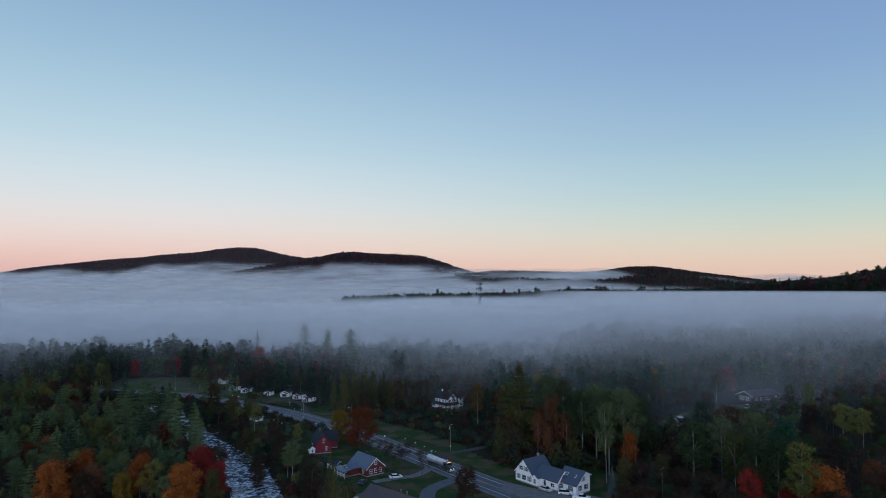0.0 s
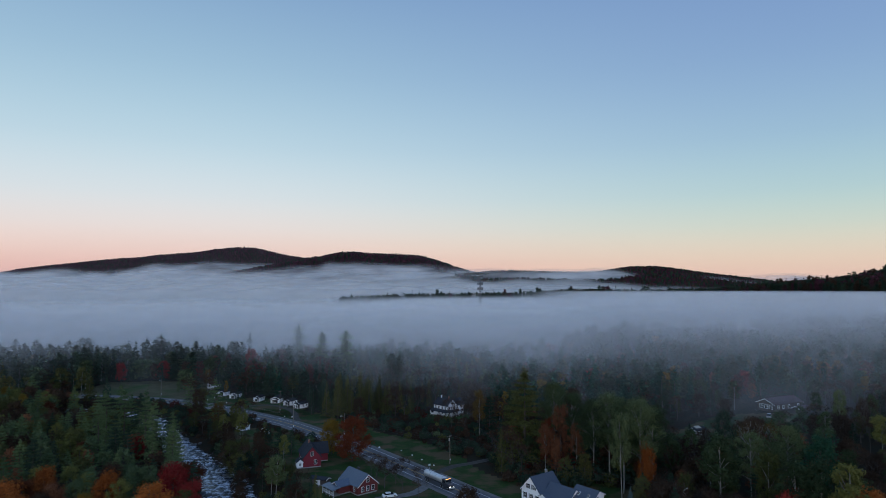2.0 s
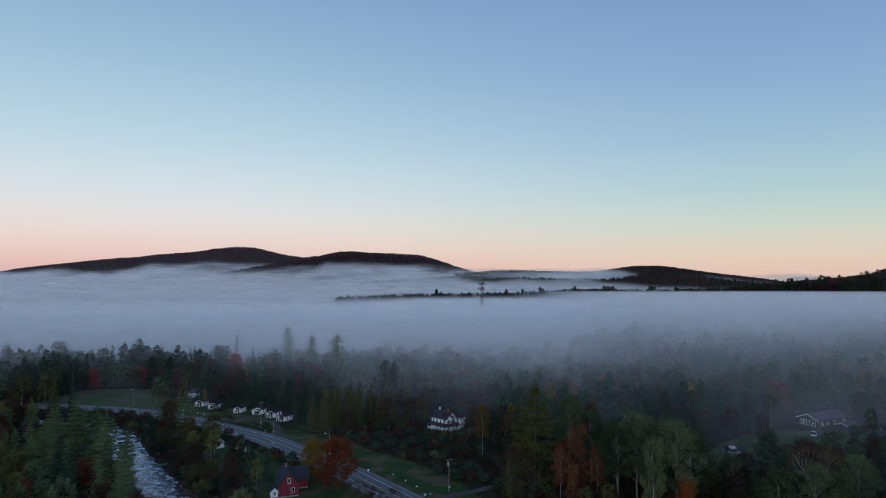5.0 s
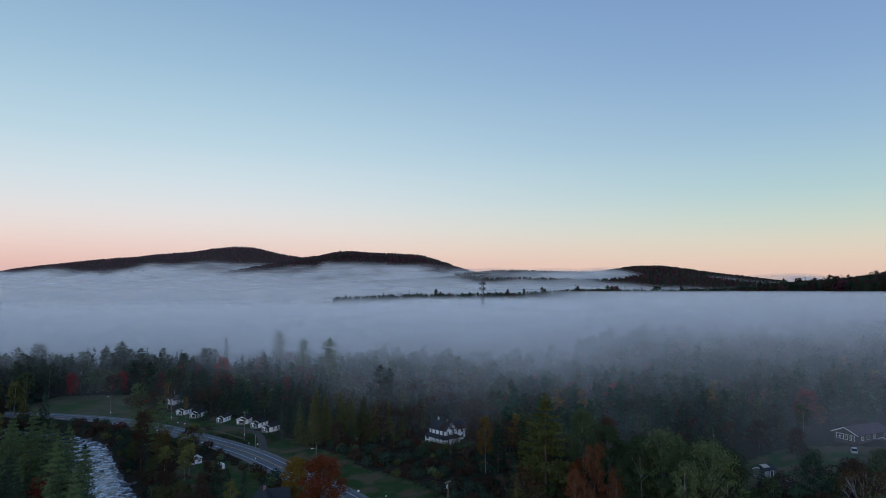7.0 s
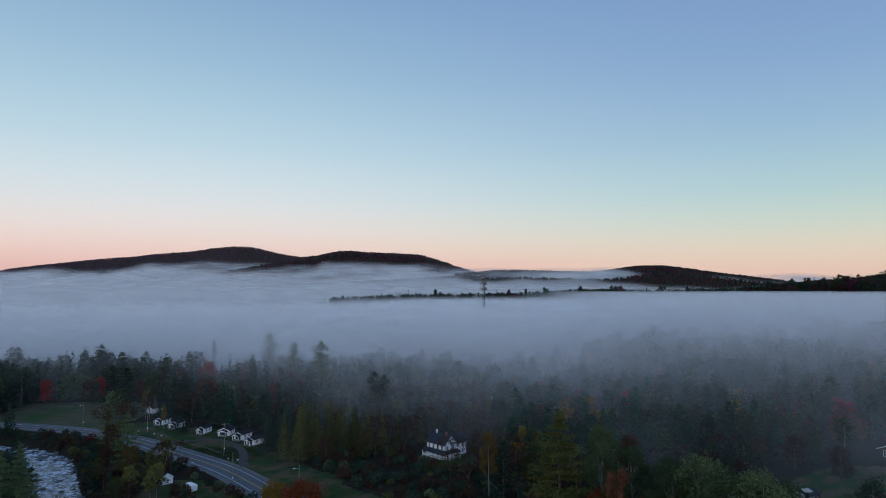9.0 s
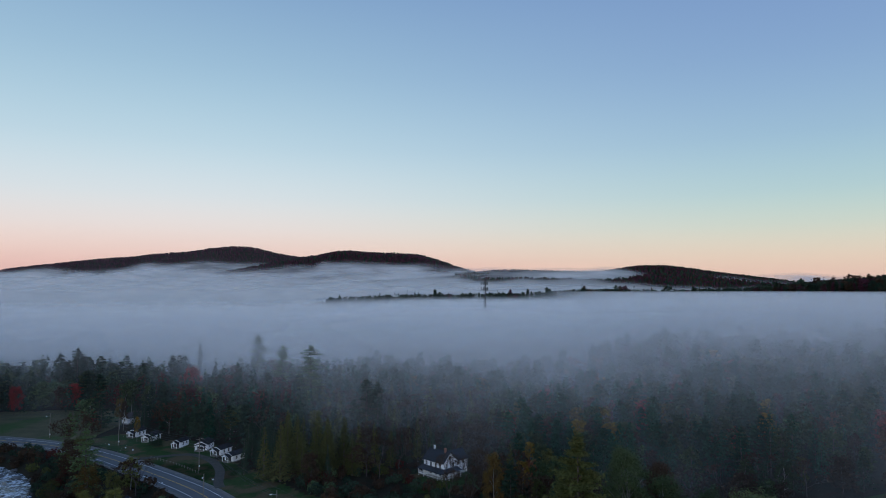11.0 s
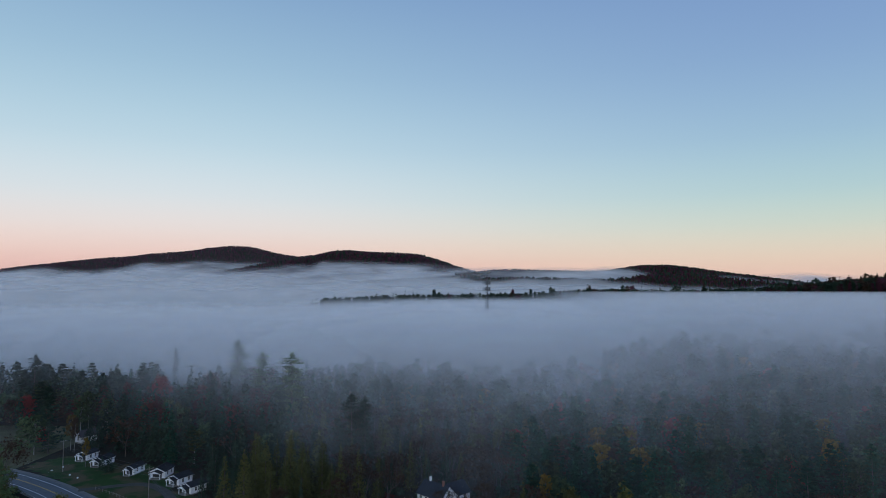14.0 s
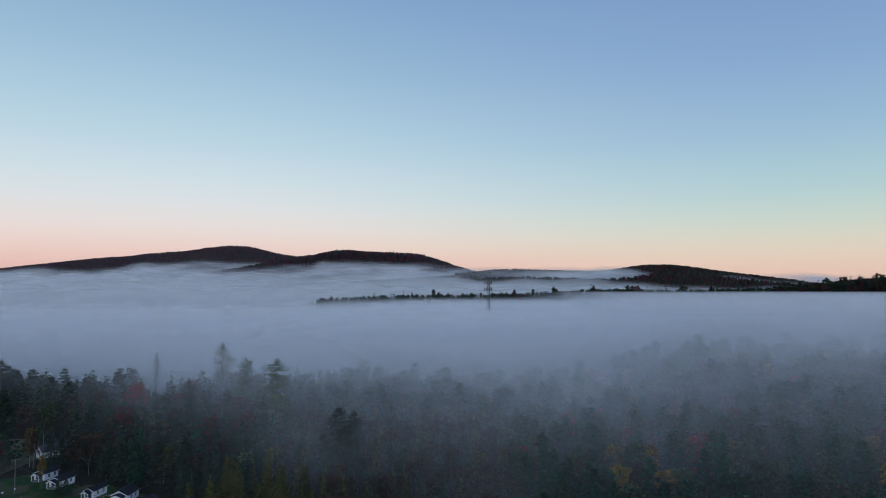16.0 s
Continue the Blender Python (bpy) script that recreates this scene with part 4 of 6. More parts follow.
def woods(form, hue, x, y, height, wide, grade, rng):
    """Adds a tree to the joined woods of its hue."""
    (wv, wq), (lv, lq) = shape(form, grade, int(rng.integers(0, 3)))
    s, a = height / FORMS[form][1], rng.uniform(0, 6.28)
    c, d = math.cos(a) * s * wide, math.sin(a) * s * wide
    z = float(land(x, y)[0])
    tint = rng.uniform()
    for arr, q, mat, tag in ((lv, lq, WOOD_MAT[hue], hue), (wv, wq, BIRCH if form == "birch" else BARK, "birch" if form == "birch" else "trunks")):
        if tag == "trunks" and grade > 1 and form != "bare":
            continue
        o = np.empty_like(arr)
        o[:, 0] = arr[:, 0] * c - arr[:, 1] * d + x
        o[:, 1] = arr[:, 0] * d + arr[:, 1] * c + y
        o[:, 2] = arr[:, 2] * s + z
        w = WOODS.setdefault((tag, "near" if y < 400 else "far"), [mat, [], [], [], 0])
        w[1].append(o)
        w[2].append(q + w[4])
        w[3].append(np.full(len(o), tint))
        w[4] += len(o)


X, Y, rng = scatter(-760, 720, 150, 900, 6.9, 11)
ok = ~open_ground(X, Y) & (np.abs(X) < 0.78 * Y + 12) & (Y < np.interp(X, [-400, -150, -60, 40, 140, 260], [500, 512, 620, 740, 740, 740]))
ok &= (rng.uniform(size=len(X)) < np.where((X > 25) & (Y > 300), 0.85, 1.0) * np.where((X < -60) & (Y < 490), 1.0, np.interp(Y, [380, 440, 520, 640, 740], [1.0, 0.8, 0.6, 0.5, 0.4])))
near_edge = (Y < 181) & (X < -60)
ok &= ~near_edge
held = np.array([o.matrix_world.translation[:2] for o in scene.objects if o.parent is None and o.get("category") == "tree"])
ok &= np.array([np.min((held[:, 0] - a) ** 2 + (held[:, 1] - c) ** 2) > 22 for a, c in zip(X, Y)])
order = np.argsort(Y[ok])
for x, y in zip(X[ok][order], Y[ok][order]):
    form, hue, lo, hi = choose(rng, district(x, y))
    h = rng.uniform(lo, hi) * (1 + 0.12 * float(ripple(x, y, 40)))
    h *= float(np.interp(y, [430, 520, 740], [1.0, 1.0, 1.15])) if x > -70 else float(np.interp(y, [500, 580], [1.0, 0.7]))
    h *= 1.3 if x < -150 and 300 < y < 372 else 0.8 if x > 115 and y < 330 else 1.0
    wide = rng.uniform(0.9, 1.25) * float(np.interp(y, [290, 440, 640], [1.0, 1.15, 1.6]))
    if SINGLES_LEFT > 0 and y < 262:
        tree(form, hue, x, y, h, wide, "", int(rng.integers(0, 4)))
        SINGLES_LEFT -= 1
    else:
        woods(form, hue, x, y, h, wide, 1 if y < (370 if x < 20 else 315) else 2 if x < -60 or y < 460 else 3, rng)

# treeline on the near ridge and the woods on its flank
X, Y, rng = scatter(-560, 1000, 880, 1080, 4.2, 23)
ok = (X > -205 + 60 * rng.uniform(size=len(X))) & (np.abs(Y - 1000) < 13 + 90 * smooth01(X, 440, 660)) & (rng.uniform(size=len(X)) < np.where(np.abs(Y - 1000) < 13, 0.95, 0.5))
for x, y in zip(X[ok], Y[ok]):
    tall = 1.3 if rng.uniform() < 0.05 else 1
    far_right = x > 420
    form = ("spruce", "tall_pine", "oak")[rng.choice(3, p=(0.5, 0.2, 0.3) if far_right else (0.62, 0.23, 0.15))]
    hue = ("spruce", "plum", "rust")[rng.choice(3, p=(0.62, 0.16, 0.22) if far_right else (0.86, 0.04, 0.10))]
    woods(form, hue, x, y, rng.uniform(15.5, 18.5) * tall, 1.5 if form == "spruce" else 1.1, 3, rng)

# shrubs of the river banks and of the slope below the farmhouse
X, Y, rng = scatter(-250, 86, 190, 372, 3.6, 31)
rv, rd = np.abs(away(X, Y, RIVER)), away(X, Y, ROAD)
ok = (((rv > 8.2) & (rv < 20)) | ((rd < -24) & (rd > -46) & (X > -52) & (X < 12) & (Y < 316)) | ((X > 17) & (X < 84) & (Y > 224) & (Y < 262)) | ((rd < -25) & (X > -74) & (X < 30) & (Y > 240) & (Y < 352)) | ((rd > 8) & (rd < 15) & (X < -55))) & (np.abs(rd) > 7.5)
for cx, cy, r in ((-32, 220, 9), (-52, 252, 9), (-4, 334, 11), (-88, 298, 7), (8, 252, 4), (4, 246, 6), (17, 268, 4), (16, 284, 4)):
    ok &= (X - cx) ** 2 + (Y - cy) ** 2 > r * r
for x, y in zip(X[ok], Y[ok]):
    if rng.uniform() < 0.72:
        woods("shrub", ("rust", "olive", "green", "spruce", "maroon")[rng.choice(5, p=(0.44, 0.07, 0.03, 0.42, 0.04))], x, y, rng.uniform(1.2, 4.2) * (1.8 if x > 34 else 1), rng.uniform(0.7, 1.1), 1, rng)

WOOD_LABEL = {"trunks": "grey tree trunks and limbs of the mixed wood", "birch": "white birch trunks in the mixed wood"}
for (tag, where), (mat, vs, qs, ts, _) in WOODS.items():
    me = raw_mesh("woodland", np.vstack(vs), np.vstack(qs), mat, tint=np.concatenate(ts))
    tagged(new("woodland", me), WOOD_LABEL.get(tag) or f"{HUE_WORDS.get(tag, tag)} foliage of the {'valley' if where == 'near' else 'fog-bound'} wood", "woodland", kind="stuff")

# far hill woods: small crowns that roughen the slopes and skylines

def hill_woods(count, x0, x1, y0, y1, size, seed, mat, label):
    rng = np.random.default_rng(seed)
    x, y = rng.uniform(x0, x1, count), rng.uniform(y0, y1, count)
    z = land(x, y)
    s = size * rng.uniform(0.6, 1.35, count)
    ring = np.array([(1, 0, 0.1), (-0.5, 0.87, 0.1), (-0.5, -0.87, 0.1), (0.42, 0.24, 0.85), (-0.42, 0.24, 0.85), (0, -0.48, 0.85)])
    face = np.array([(0, 1, 4, 3), (1, 2, 5, 4), (2, 0, 3, 5)])
    a = rng.uniform(0, 6.28, count)
    v = np.empty((count, 6, 3))
    v[..., 0] = x[:, None] + (ring[:, 0] * np.cos(a)[:, None] - ring[:, 1] * np.sin(a)[:, None]) * s[:, None] * 0.55
    v[..., 1] = y[:, None] + (ring[:, 0] * np.sin(a)[:, None] + ring[:, 1] * np.cos(a)[:, None]) * s[:, None] * 0.55
    v[..., 2] = z[:, None] + ring[:, 2] * s[:, None] * rng.uniform(0.9, 1.5, (count, 1)) - 1
    q = (np.arange(count)[:, None, None] * 6 + face[None]).reshape(-1, 4)
    tagged(new("hill_woodland", raw_mesh("hill_woodland", v.reshape(-1, 3), q, mat, tint=np.repeat(rng.uniform(size=count), 6))), label, "woodland", kind="stuff")


hill_woods(11000, -4300, -300, 3950, 4700, 10, 41, WOOD_MAT["plum"], "dark brown autumn woods on the far mountain, purple haze put into their colour")
hill_woods(1800, -4300, -300, 3950, 4700, 11, 42, WOOD_MAT["spruce"], "dark evergreen woods on the far mountain")
hill_woods(6500, -1300, 300, 2950, 3560, 9, 43, WOOD_MAT["plum"], "brown autumn woods on the middle hill, purple haze put into their colour")
hill_woods(2200, -1300, 300, 2950, 3560, 10, 44, WOOD_MAT["spruce"], "dark evergreen woods on the middle hill")
hill_woods(4500, 0, 1500, 2000, 2520, 6.5, 45, WOOD_MAT["rust"], "rust-brown autumn woods on the eastern hill")
hill_woods(7400, 0, 1500, 2000, 2520, 6.5, 47, WOOD_MAT["plum"], "brown bare woods on the eastern hill, purple haze put into their colour")
hill_woods(5000, 0, 1500, 2000, 2520, 7.5, 46, WOOD_MAT["spruce"], "dark evergreen woods on the eastern hill")

# ---- lawns, field, yards ----
def near_any(x, y, spots):
    k = np.zeros(np.shape(x), bool)
    for cx, cy, r in spots:
        k |= (x - cx) ** 2 + (y - cy) ** 2 < (r + 1.5 * ripple(x, y, 7)) ** 2
    return k


def lawn_here(x, y):
    road, river = away(x, y, ROAD), away(x, y, RIVER)
    k = (road < -5.2) & (road > -23 + 4 * ripple(x, y, 12)) & (x > -86) & (x < 16)
    k |= (road > 5.2) & (x > -100) & (y < 306) & (river < -17 + 2 * ripple(x, y, 9)) & (y > 150)
    k |= near_any(x, y, [(24, 222, 11), (36, 210, 22), (-4, 330, 13), (-104, 352, 13), (-90, 342, 12), (-122, 362, 12), (-118, 372, 12), (-135, 378, 12), (-100, 364, 10), (-146, 384, 10)]) & (np.abs(road) > 5.2)
    return k


def field_here(x, y):
    return (away(x, y, ROAD) < -5.2) & (x > -236) & (x < -158) & (y < 442 + 4 * ripple(x, y, 15))


lawn("lawn", -110, 62, 150, 348, lawn_here, "damp mown grass with brown autumn patches beside the road")
lawn("lawn", -170, -76, 330, 396, lawn_here, "mown grass in front of the white cabins")
lawn("lawn", 78, 150, 240, 300, lambda x, y: ((x - 112) / 32) ** 2 + ((y - 266) / 22) ** 2 < 1 + 0.25 * ripple(x, y, 9), "dim rough grass of the misty clearing below the brown house")
lawn("field", -240, -158, 376, 448, field_here, "open grassy field behind the road", surface("field_grass", (0.055, 0.055, 0.030), (0.120, 0.105, 0.060), 0.95, 0.15, 5, 0.6, stain=((0.05, 0.075, 0.025), 0.05, 0.5)))
tagged(strip("driveway", spline([(-6.5, 239), (-1.4, 246.4), (8.4, 252.9), (18, 264), (14, 290), (8, 314)], 2.0), 1.6, -1.6, 0.11, DIRT, over=1), "narrow dirt driveway leading to the farmhouse", "driveway", kind="structure")
tagged(strip("driveway", spline([(-121, 354.5), (-110, 359.5), (-102, 360.5), (-92, 353), (-84, 341), (-79.5, 328), (-76, 321)], 2.0), 1.6, -1.6, 0.11, DIRT, over=1), "looping dirt drive in front of the cabins", "driveway", kind="structure")
tagged(strip("driveway", spline([(15, 206), (24, 199.5), (33, 196), (42, 192), (50, 182)], 2.0), 4.6, -4.6, 0.10, GRAVEL, over=1), "gravel parking yard beside the white house", "driveway", kind="structure")
tagged(strip("driveway", spline([(0, 213), (-4.5, 208), (-8.5, 201), (-9, 190)], 2.0), 2.4, -2.4, 0.10, ASPHALT, over=1), "wet asphalt driveway beside the brown-roofed house", "driveway", kind="structure")
tagged(strip("driveway", spline([(-9, 226), (-14, 217), (-22, 213), (-28, 209)], 2.0), 1.7, -1.7, 0.11, GRAVEL, over=1), "short gravel drive beside the small red house", "driveway", kind="structure")

# ---- houses ----
CLAP_WHITE = banded("white_clapboard", (0.80, 0.81, 0.82), (0.90, 0.90, 0.90), "Z", 0.16, 0.6)
CLAP_RED = banded("red_clapboard", (0.14, 0.007, 0.018), (0.22, 0.012, 0.027), "Z", 0.16, 0.65)
CLAP_BRICK = banded("brick_red_clapboard", (0.095, 0.013, 0.013), (0.15, 0.021, 0.019), "Z", 0.16, 0.65)
CLAP_BROWN = banded("brown_boards", (0.055, 0.042, 0.040), (0.10, 0.076, 0.070), "Z", 0.2, 0.7)
SHINGLE_BLUE = banded("slate_blue_shingles", (0.050, 0.068, 0.095), (0.085, 0.108, 0.145), "Z", 0.14, 0.85)
SHINGLE_DARK = banded("charcoal_shingles", (0.018, 0.021, 0.027), (0.042, 0.047, 0.057), "Z", 0.14, 0.85)
SHINGLE_BROWN = banded("brown_shingles", (0.070, 0.058, 0.058), (0.115, 0.096, 0.094), "Z", 0.14, 0.85)
SHINGLE_ROSE = banded("faded_red_shingles", (0.060, 0.043, 0.050), (0.105, 0.073, 0.083), "Z", 0.14, 0.85)
METAL_ROOF = banded("blue_grey_metal_roof", (0.07, 0.09, 0.12), (0.14, 0.17, 0.22), "X", 0.6, 0.4, 0.04, 0.4)
TRIM = surface("white_trim_paint", (0.70, 0.71, 0.72), (0.84, 0.84, 0.84), 0.5, 2, 20, 0.05)
BLACK = surface("black_paint", (0.012, 0.013, 0.015), (0.03, 0.03, 0.034), 0.55, 2, 20, 0.05)
CONCRETE = surface("concrete", (0.20, 0.20, 0.20), (0.36, 0.35, 0.34), 0.9, 0.8, 9, 0.3)
BRICKS = surface("chimney_brick", (0.16, 0.07, 0.05), (0.30, 0.14, 0.10), 0.9, 3, 14, 0.4)
PLANKS = surface("weathered_planks", (0.10, 0.09, 0.08), (0.22, 0.20, 0.18), 0.85, 1.0, 10, 0.3, stretch=(1, 6, 6))
CREOSOTE = surface("weathered_pole_wood", (0.10, 0.085, 0.07), (0.22, 0.19, 0.16), 0.9, 1.5, 14, 0.4, stretch=(3, 3, 0.4))
STEEL = surface("galvanised_steel", (0.30, 0.31, 0.32), (0.48, 0.49, 0.50), 0.45, 1.0, 12, 0.08, metal=0.8)
DARK_STEEL = surface("weathered_tower_steel", (0.06, 0.065, 0.07), (0.14, 0.15, 0.16), 0.6, 1.0, 12, 0.08, metal=0.5)
RUBBER = surface("tyre_rubber", (0.012, 0.012, 0.012), (0.03, 0.03, 0.03), 0.85, 4, 30, 0.1)
m, n, l, out = nodes_of("window_glass")
p = n.new("ShaderNodeBsdfPrincipled")
p.inputs["Base Color"].default_value, p.inputs["Roughness"].default_value = (0.012, 0.015, 0.018, 1), 0.06
l.new(p.outputs[0], out.inputs["Surface"])
GLASS = m


def lamp_glow(name, colour, power):
    m, n, l, out = nodes_of(name)
    e = n.new("ShaderNodeEmission")
    e.inputs["Color"].default_value, e.inputs["Strength"].default_value = (*colour, 1), power
    l.new(e.outputs[0], out.inputs["Surface"])
    return m


HEADLIGHT, MARKER, TAIL = lamp_glow("headlight_glow", (1, 0.93, 0.8), 6), lamp_glow("marker_glow", (1, 0.42, 0.10), 4), lamp_glow("tail_glow", (1, 0.08, 0.04), 3)


def footing(name, x, y, deg, label, category="house", group="", z=None):
    """The empty at a thing's foot."""
    e = new(name)
    e.matrix_world = Matrix.Translation((x, y, float(land(x, y)[0]) if z is None else z)) @ Matrix.Rotation(radians(deg), 4, "Z")
    return tagged(e, label, category, group)


def placed(ob, m):
    ob.matrix_local = m
    return ob


def block(base, length, width, e1, e2, ridge, wall, roof, at=(0, 0), turn=0, off=0.0, over=0.4, found=0.45, z=0.0, rake=None):
    """One gabled volume, ridge along its own x: foundation, walls and a roof with thickness. Returns its frame and sizes for openings."""
    M = Matrix.Translation((*at, z)) @ Matrix.Rotation(radians(turn), 4, "Z")
    L, W = length / 2, width / 2
    if 0 < found < 1:
        placed(part("foundation", boxes((-L + 0.06, L - 0.06, -W + 0.06, W - 0.06, -0.8, found)), CONCRETE, base), M)
    prof = [(-W, found), (W, found), (W, e2), (off, ridge), (-W, e1)]
    v = [(-L, y, zz) for y, zz in prof] + [(L, y, zz) for y, zz in prof]
    f = [(4, 3, 2, 1, 0), (5, 6, 7, 8, 9)] + [(i, (i + 1) % 5, 5 + (i + 1) % 5, 5 + i) for i in range(5)]
    placed(shell("wall", v, f, wall, base), M)
    bm = bmesh.new()
    for ye, ze in ((-W, e1), (W, e2)):
        d = Vector((0, ye - off, ze - ridge))
        run = d.length
        d.normalize()
        up = Vector((0, -d.z, d.y)) if d.y > 0 else Vector((0, d.z, -d.y))
        a0, a1 = Vector((0, off, ridge)) + up * 0.02, Vector((0, off, ridge)) + d * (run + over) + up * 0.02
        pts = []
        for x in (-L - over, L + over):
            for q in (a0, a1, a1 + up * 0.16, a0 + up * 0.16):
                pts.append(bm.verts.new((x, q.y, q.z)))
        for q in ((0, 1, 2, 3), (7, 6, 5, 4), (0, 4, 5, 1), (1, 5, 6, 2), (2, 6, 7, 3), (3, 7, 4, 0)):
            bm.faces.new([pts[k] for k in q])
    bmesh.ops.recalc_face_normals(bm, faces=bm.faces)
    placed(part("roof", bm, roof, base), M)
    # rake boards under the roof edge at both gables
    for x in (-L - over, L + over - 0.05):
        bm = bmesh.new()
        for ye, ze in ((-W, e1), (W, e2)):
            d = Vector((0, ye - off, ze - ridge))
            k = (d.length + over) / d.length
            q = Vector((0, off, ridge)) + d * k
            vs = [bm.verts.new(c) for c in ((x, off, ridge), (x, q.y, q.z), (x, q.y, q.z - 0.26), (x, off, ridge - 0.26), (x + 0.05, off, ridge), (x + 0.05, q.y, q.z), (x + 0.05, q.y, q.z - 0.26), (x + 0.05, off, ridge - 0.26))]
            for q4 in ((0, 1, 2, 3), (7, 6, 5, 4), (0, 4, 5, 1), (1, 5, 6, 2), (2, 6, 7, 3), (3, 7, 4, 0)):
                bm.faces.new([vs[i] for i in q4])
        bmesh.ops.recalc_face_normals(bm, faces=bm.faces)
        placed(part("rake_board", bm, rake or TRIM, base), M)
    return M, L, W


PANES = {}


def face_frame(blk, side, u, z):
    """Frame on a wall face: local x along the wall, y out of it."""
    M, L, W = blk
    at = {"x+": ((L, u, z), 90 + 180), "x-": ((-L, u, z), 90), "y+": ((u, W, z), 0), "y-": ((u, -W, z), 180)}[side]
    return M @ Matrix.Translation(at[0]) @ Matrix.Rotation(radians(at[1]), 4, "Z")


def window(base, blk, side, u, z, w=0.9, h=1.35, shutters=False, trim=None):
    """A sash window: frame and sill, two panes and, where wanted, black shutters."""
    key = (w, h)
    if key not in PANES:
        f = boxes((-w / 2 - 0.09, -w / 2, -0.02, 0.07, -0.1, h + 0.1), (w / 2, w / 2 + 0.09, -0.02, 0.07, -0.1, h + 0.1), (-w / 2, w / 2, -0.02, 0.07, h, h + 0.1),
                  (-w / 2, w / 2, -0.02, 0.10, -0.1, 0), (-w / 2, w / 2, -0.02, 0.05, h / 2 - 0.03, h / 2 + 0.03), (-0.02, 0.02, -0.02, 0.045, 0, h))
        fm, pm, sm = bpy.data.meshes.new("window"), bpy.data.meshes.new("pane"), bpy.data.meshes.new("shutter")
        f.to_mesh(fm)
        f.free()
        g = boxes((-w / 2, w / 2, 0, 0.02, 0, h / 2 - 0.03), (-w / 2, w / 2, 0, 0.02, h / 2 + 0.03, h))
        g.to_mesh(pm)
        g.free()
        g = boxes((-0.16, 0.16, 0, 0.05, -0.05, h + 0.05))
        for k in range(6):
            box(g, -0.12, 0.12, 0.05, 0.065, 0.05 + k * h / 6, 0.05 + (k + 0.6) * h / 6)
        g.to_mesh(sm)
        g.free()
        fm.materials.append(TRIM)
        pm.materials.append(GLASS)
        sm.materials.append(BLACK)
        PANES[key] = fm, pm, sm
    fm, pm, sm = PANES[key]
    F = face_frame(blk, side, u, z)
    fr = new("window", fm)
    fr.parent = base
    fr.matrix_local = F
    g = new("pane", pm)
    g.parent = fr
    if shutters:
        for k in (-1, 1):
            s = new("shutter", sm)
            s.parent = fr
            s.matrix_local = Matrix.Translation((k * (w / 2 + 0.25), 0, 0))
    return fr


def door(base, blk, side, u, material, w=0.95, h=2.05, z=0.45):
    F = face_frame(blk, side, u, z)
    d = placed(part("door", boxes((-w / 2, w / 2, 0, 0.05, 0, h)), material, base), F)
    part("door_frame", boxes((-w / 2 - 0.1, -w / 2, -0.02, 0.08, 0, h + 0.1), (w / 2, w / 2 + 0.1, -0.02, 0.08, 0, h + 0.1), (-w / 2, w / 2, -0.02, 0.08, h, h + 0.1)), TRIM, d)
    part("door_step", boxes((-w / 2 - 0.2, w / 2 + 0.2, 0, 0.9, -0.45, -0.05)), CONCRETE, d)
    return d


def chimney(base, M, x, y, z0, z1, material=BRICKS, size=0.35):
    c = placed(part("chimney", boxes((-size, size, -size, size, z0, z1), (-size - 0.07, size + 0.07, -size - 0.07, size + 0.07, z1, z1 + 0.15)), material, base), M @ Matrix.Translation((x, y, 0)))
    return c


def porch(base, M, x0, x1, y0, y1, floor, top, posts=4, rail=True, roof=SHINGLE_DARK, drop=0.5):
    """A porch along y0..y1 in front of a wall at y1: deck, posts, rail and lean-to roof."""
    placed(part("porch_deck", boxes((x0, x1, y0, y1, floor - 0.25, floor)), PLANKS, base), M)
    bm = bmesh.new()
    v = [bm.verts.new(c) for c in ((x0 - 0.3, y0 - 0.3, top - drop), (x1 + 0.3, y0 - 0.3, top - drop), (x1 + 0.3, y1, top), (x0 - 0.3, y1, top), (x0 - 0.3, y0 - 0.3, top - drop + 0.15), (x1 + 0.3, y0 - 0.3, top - drop + 0.15), (x1 + 0.3, y1, top + 0.15), (x0 - 0.3, y1, top + 0.15))]
    for q in ((3, 2, 1, 0), (4, 5, 6, 7), (0, 1, 5, 4), (1, 2, 6, 5), (2, 3, 7, 6), (3, 0, 4, 7)):
        bm.faces.new([v[k] for k in q])
    placed(part("porch_roof", bm, roof, base), M)
    for k in range(posts):
        x = x0 + 0.1 + (x1 - x0 - 0.2) * k / (posts - 1)
        placed(part("porch_post", boxes((x - 0.08, x + 0.08, y0, y0 + 0.16, floor - 0.9, top - drop + 0.02)), TRIM, base), M)
    if rail:
        bm = boxes((x0, x1, y0 + 0.04, y0 + 0.12, floor + 0.85, floor + 0.95), (x0, x1, y0 + 0.04, y0 + 0.12, floor + 0.1, floor + 0.18))
        for k in range(int((x1 - x0) / 0.35)):
            box(bm, x0 + k * 0.35, x0 + k * 0.35 + 0.06, y0 + 0.05, y0 + 0.11, floor + 0.15, floor + 0.88)
        placed(part("porch_rail", bm, TRIM, base), M)


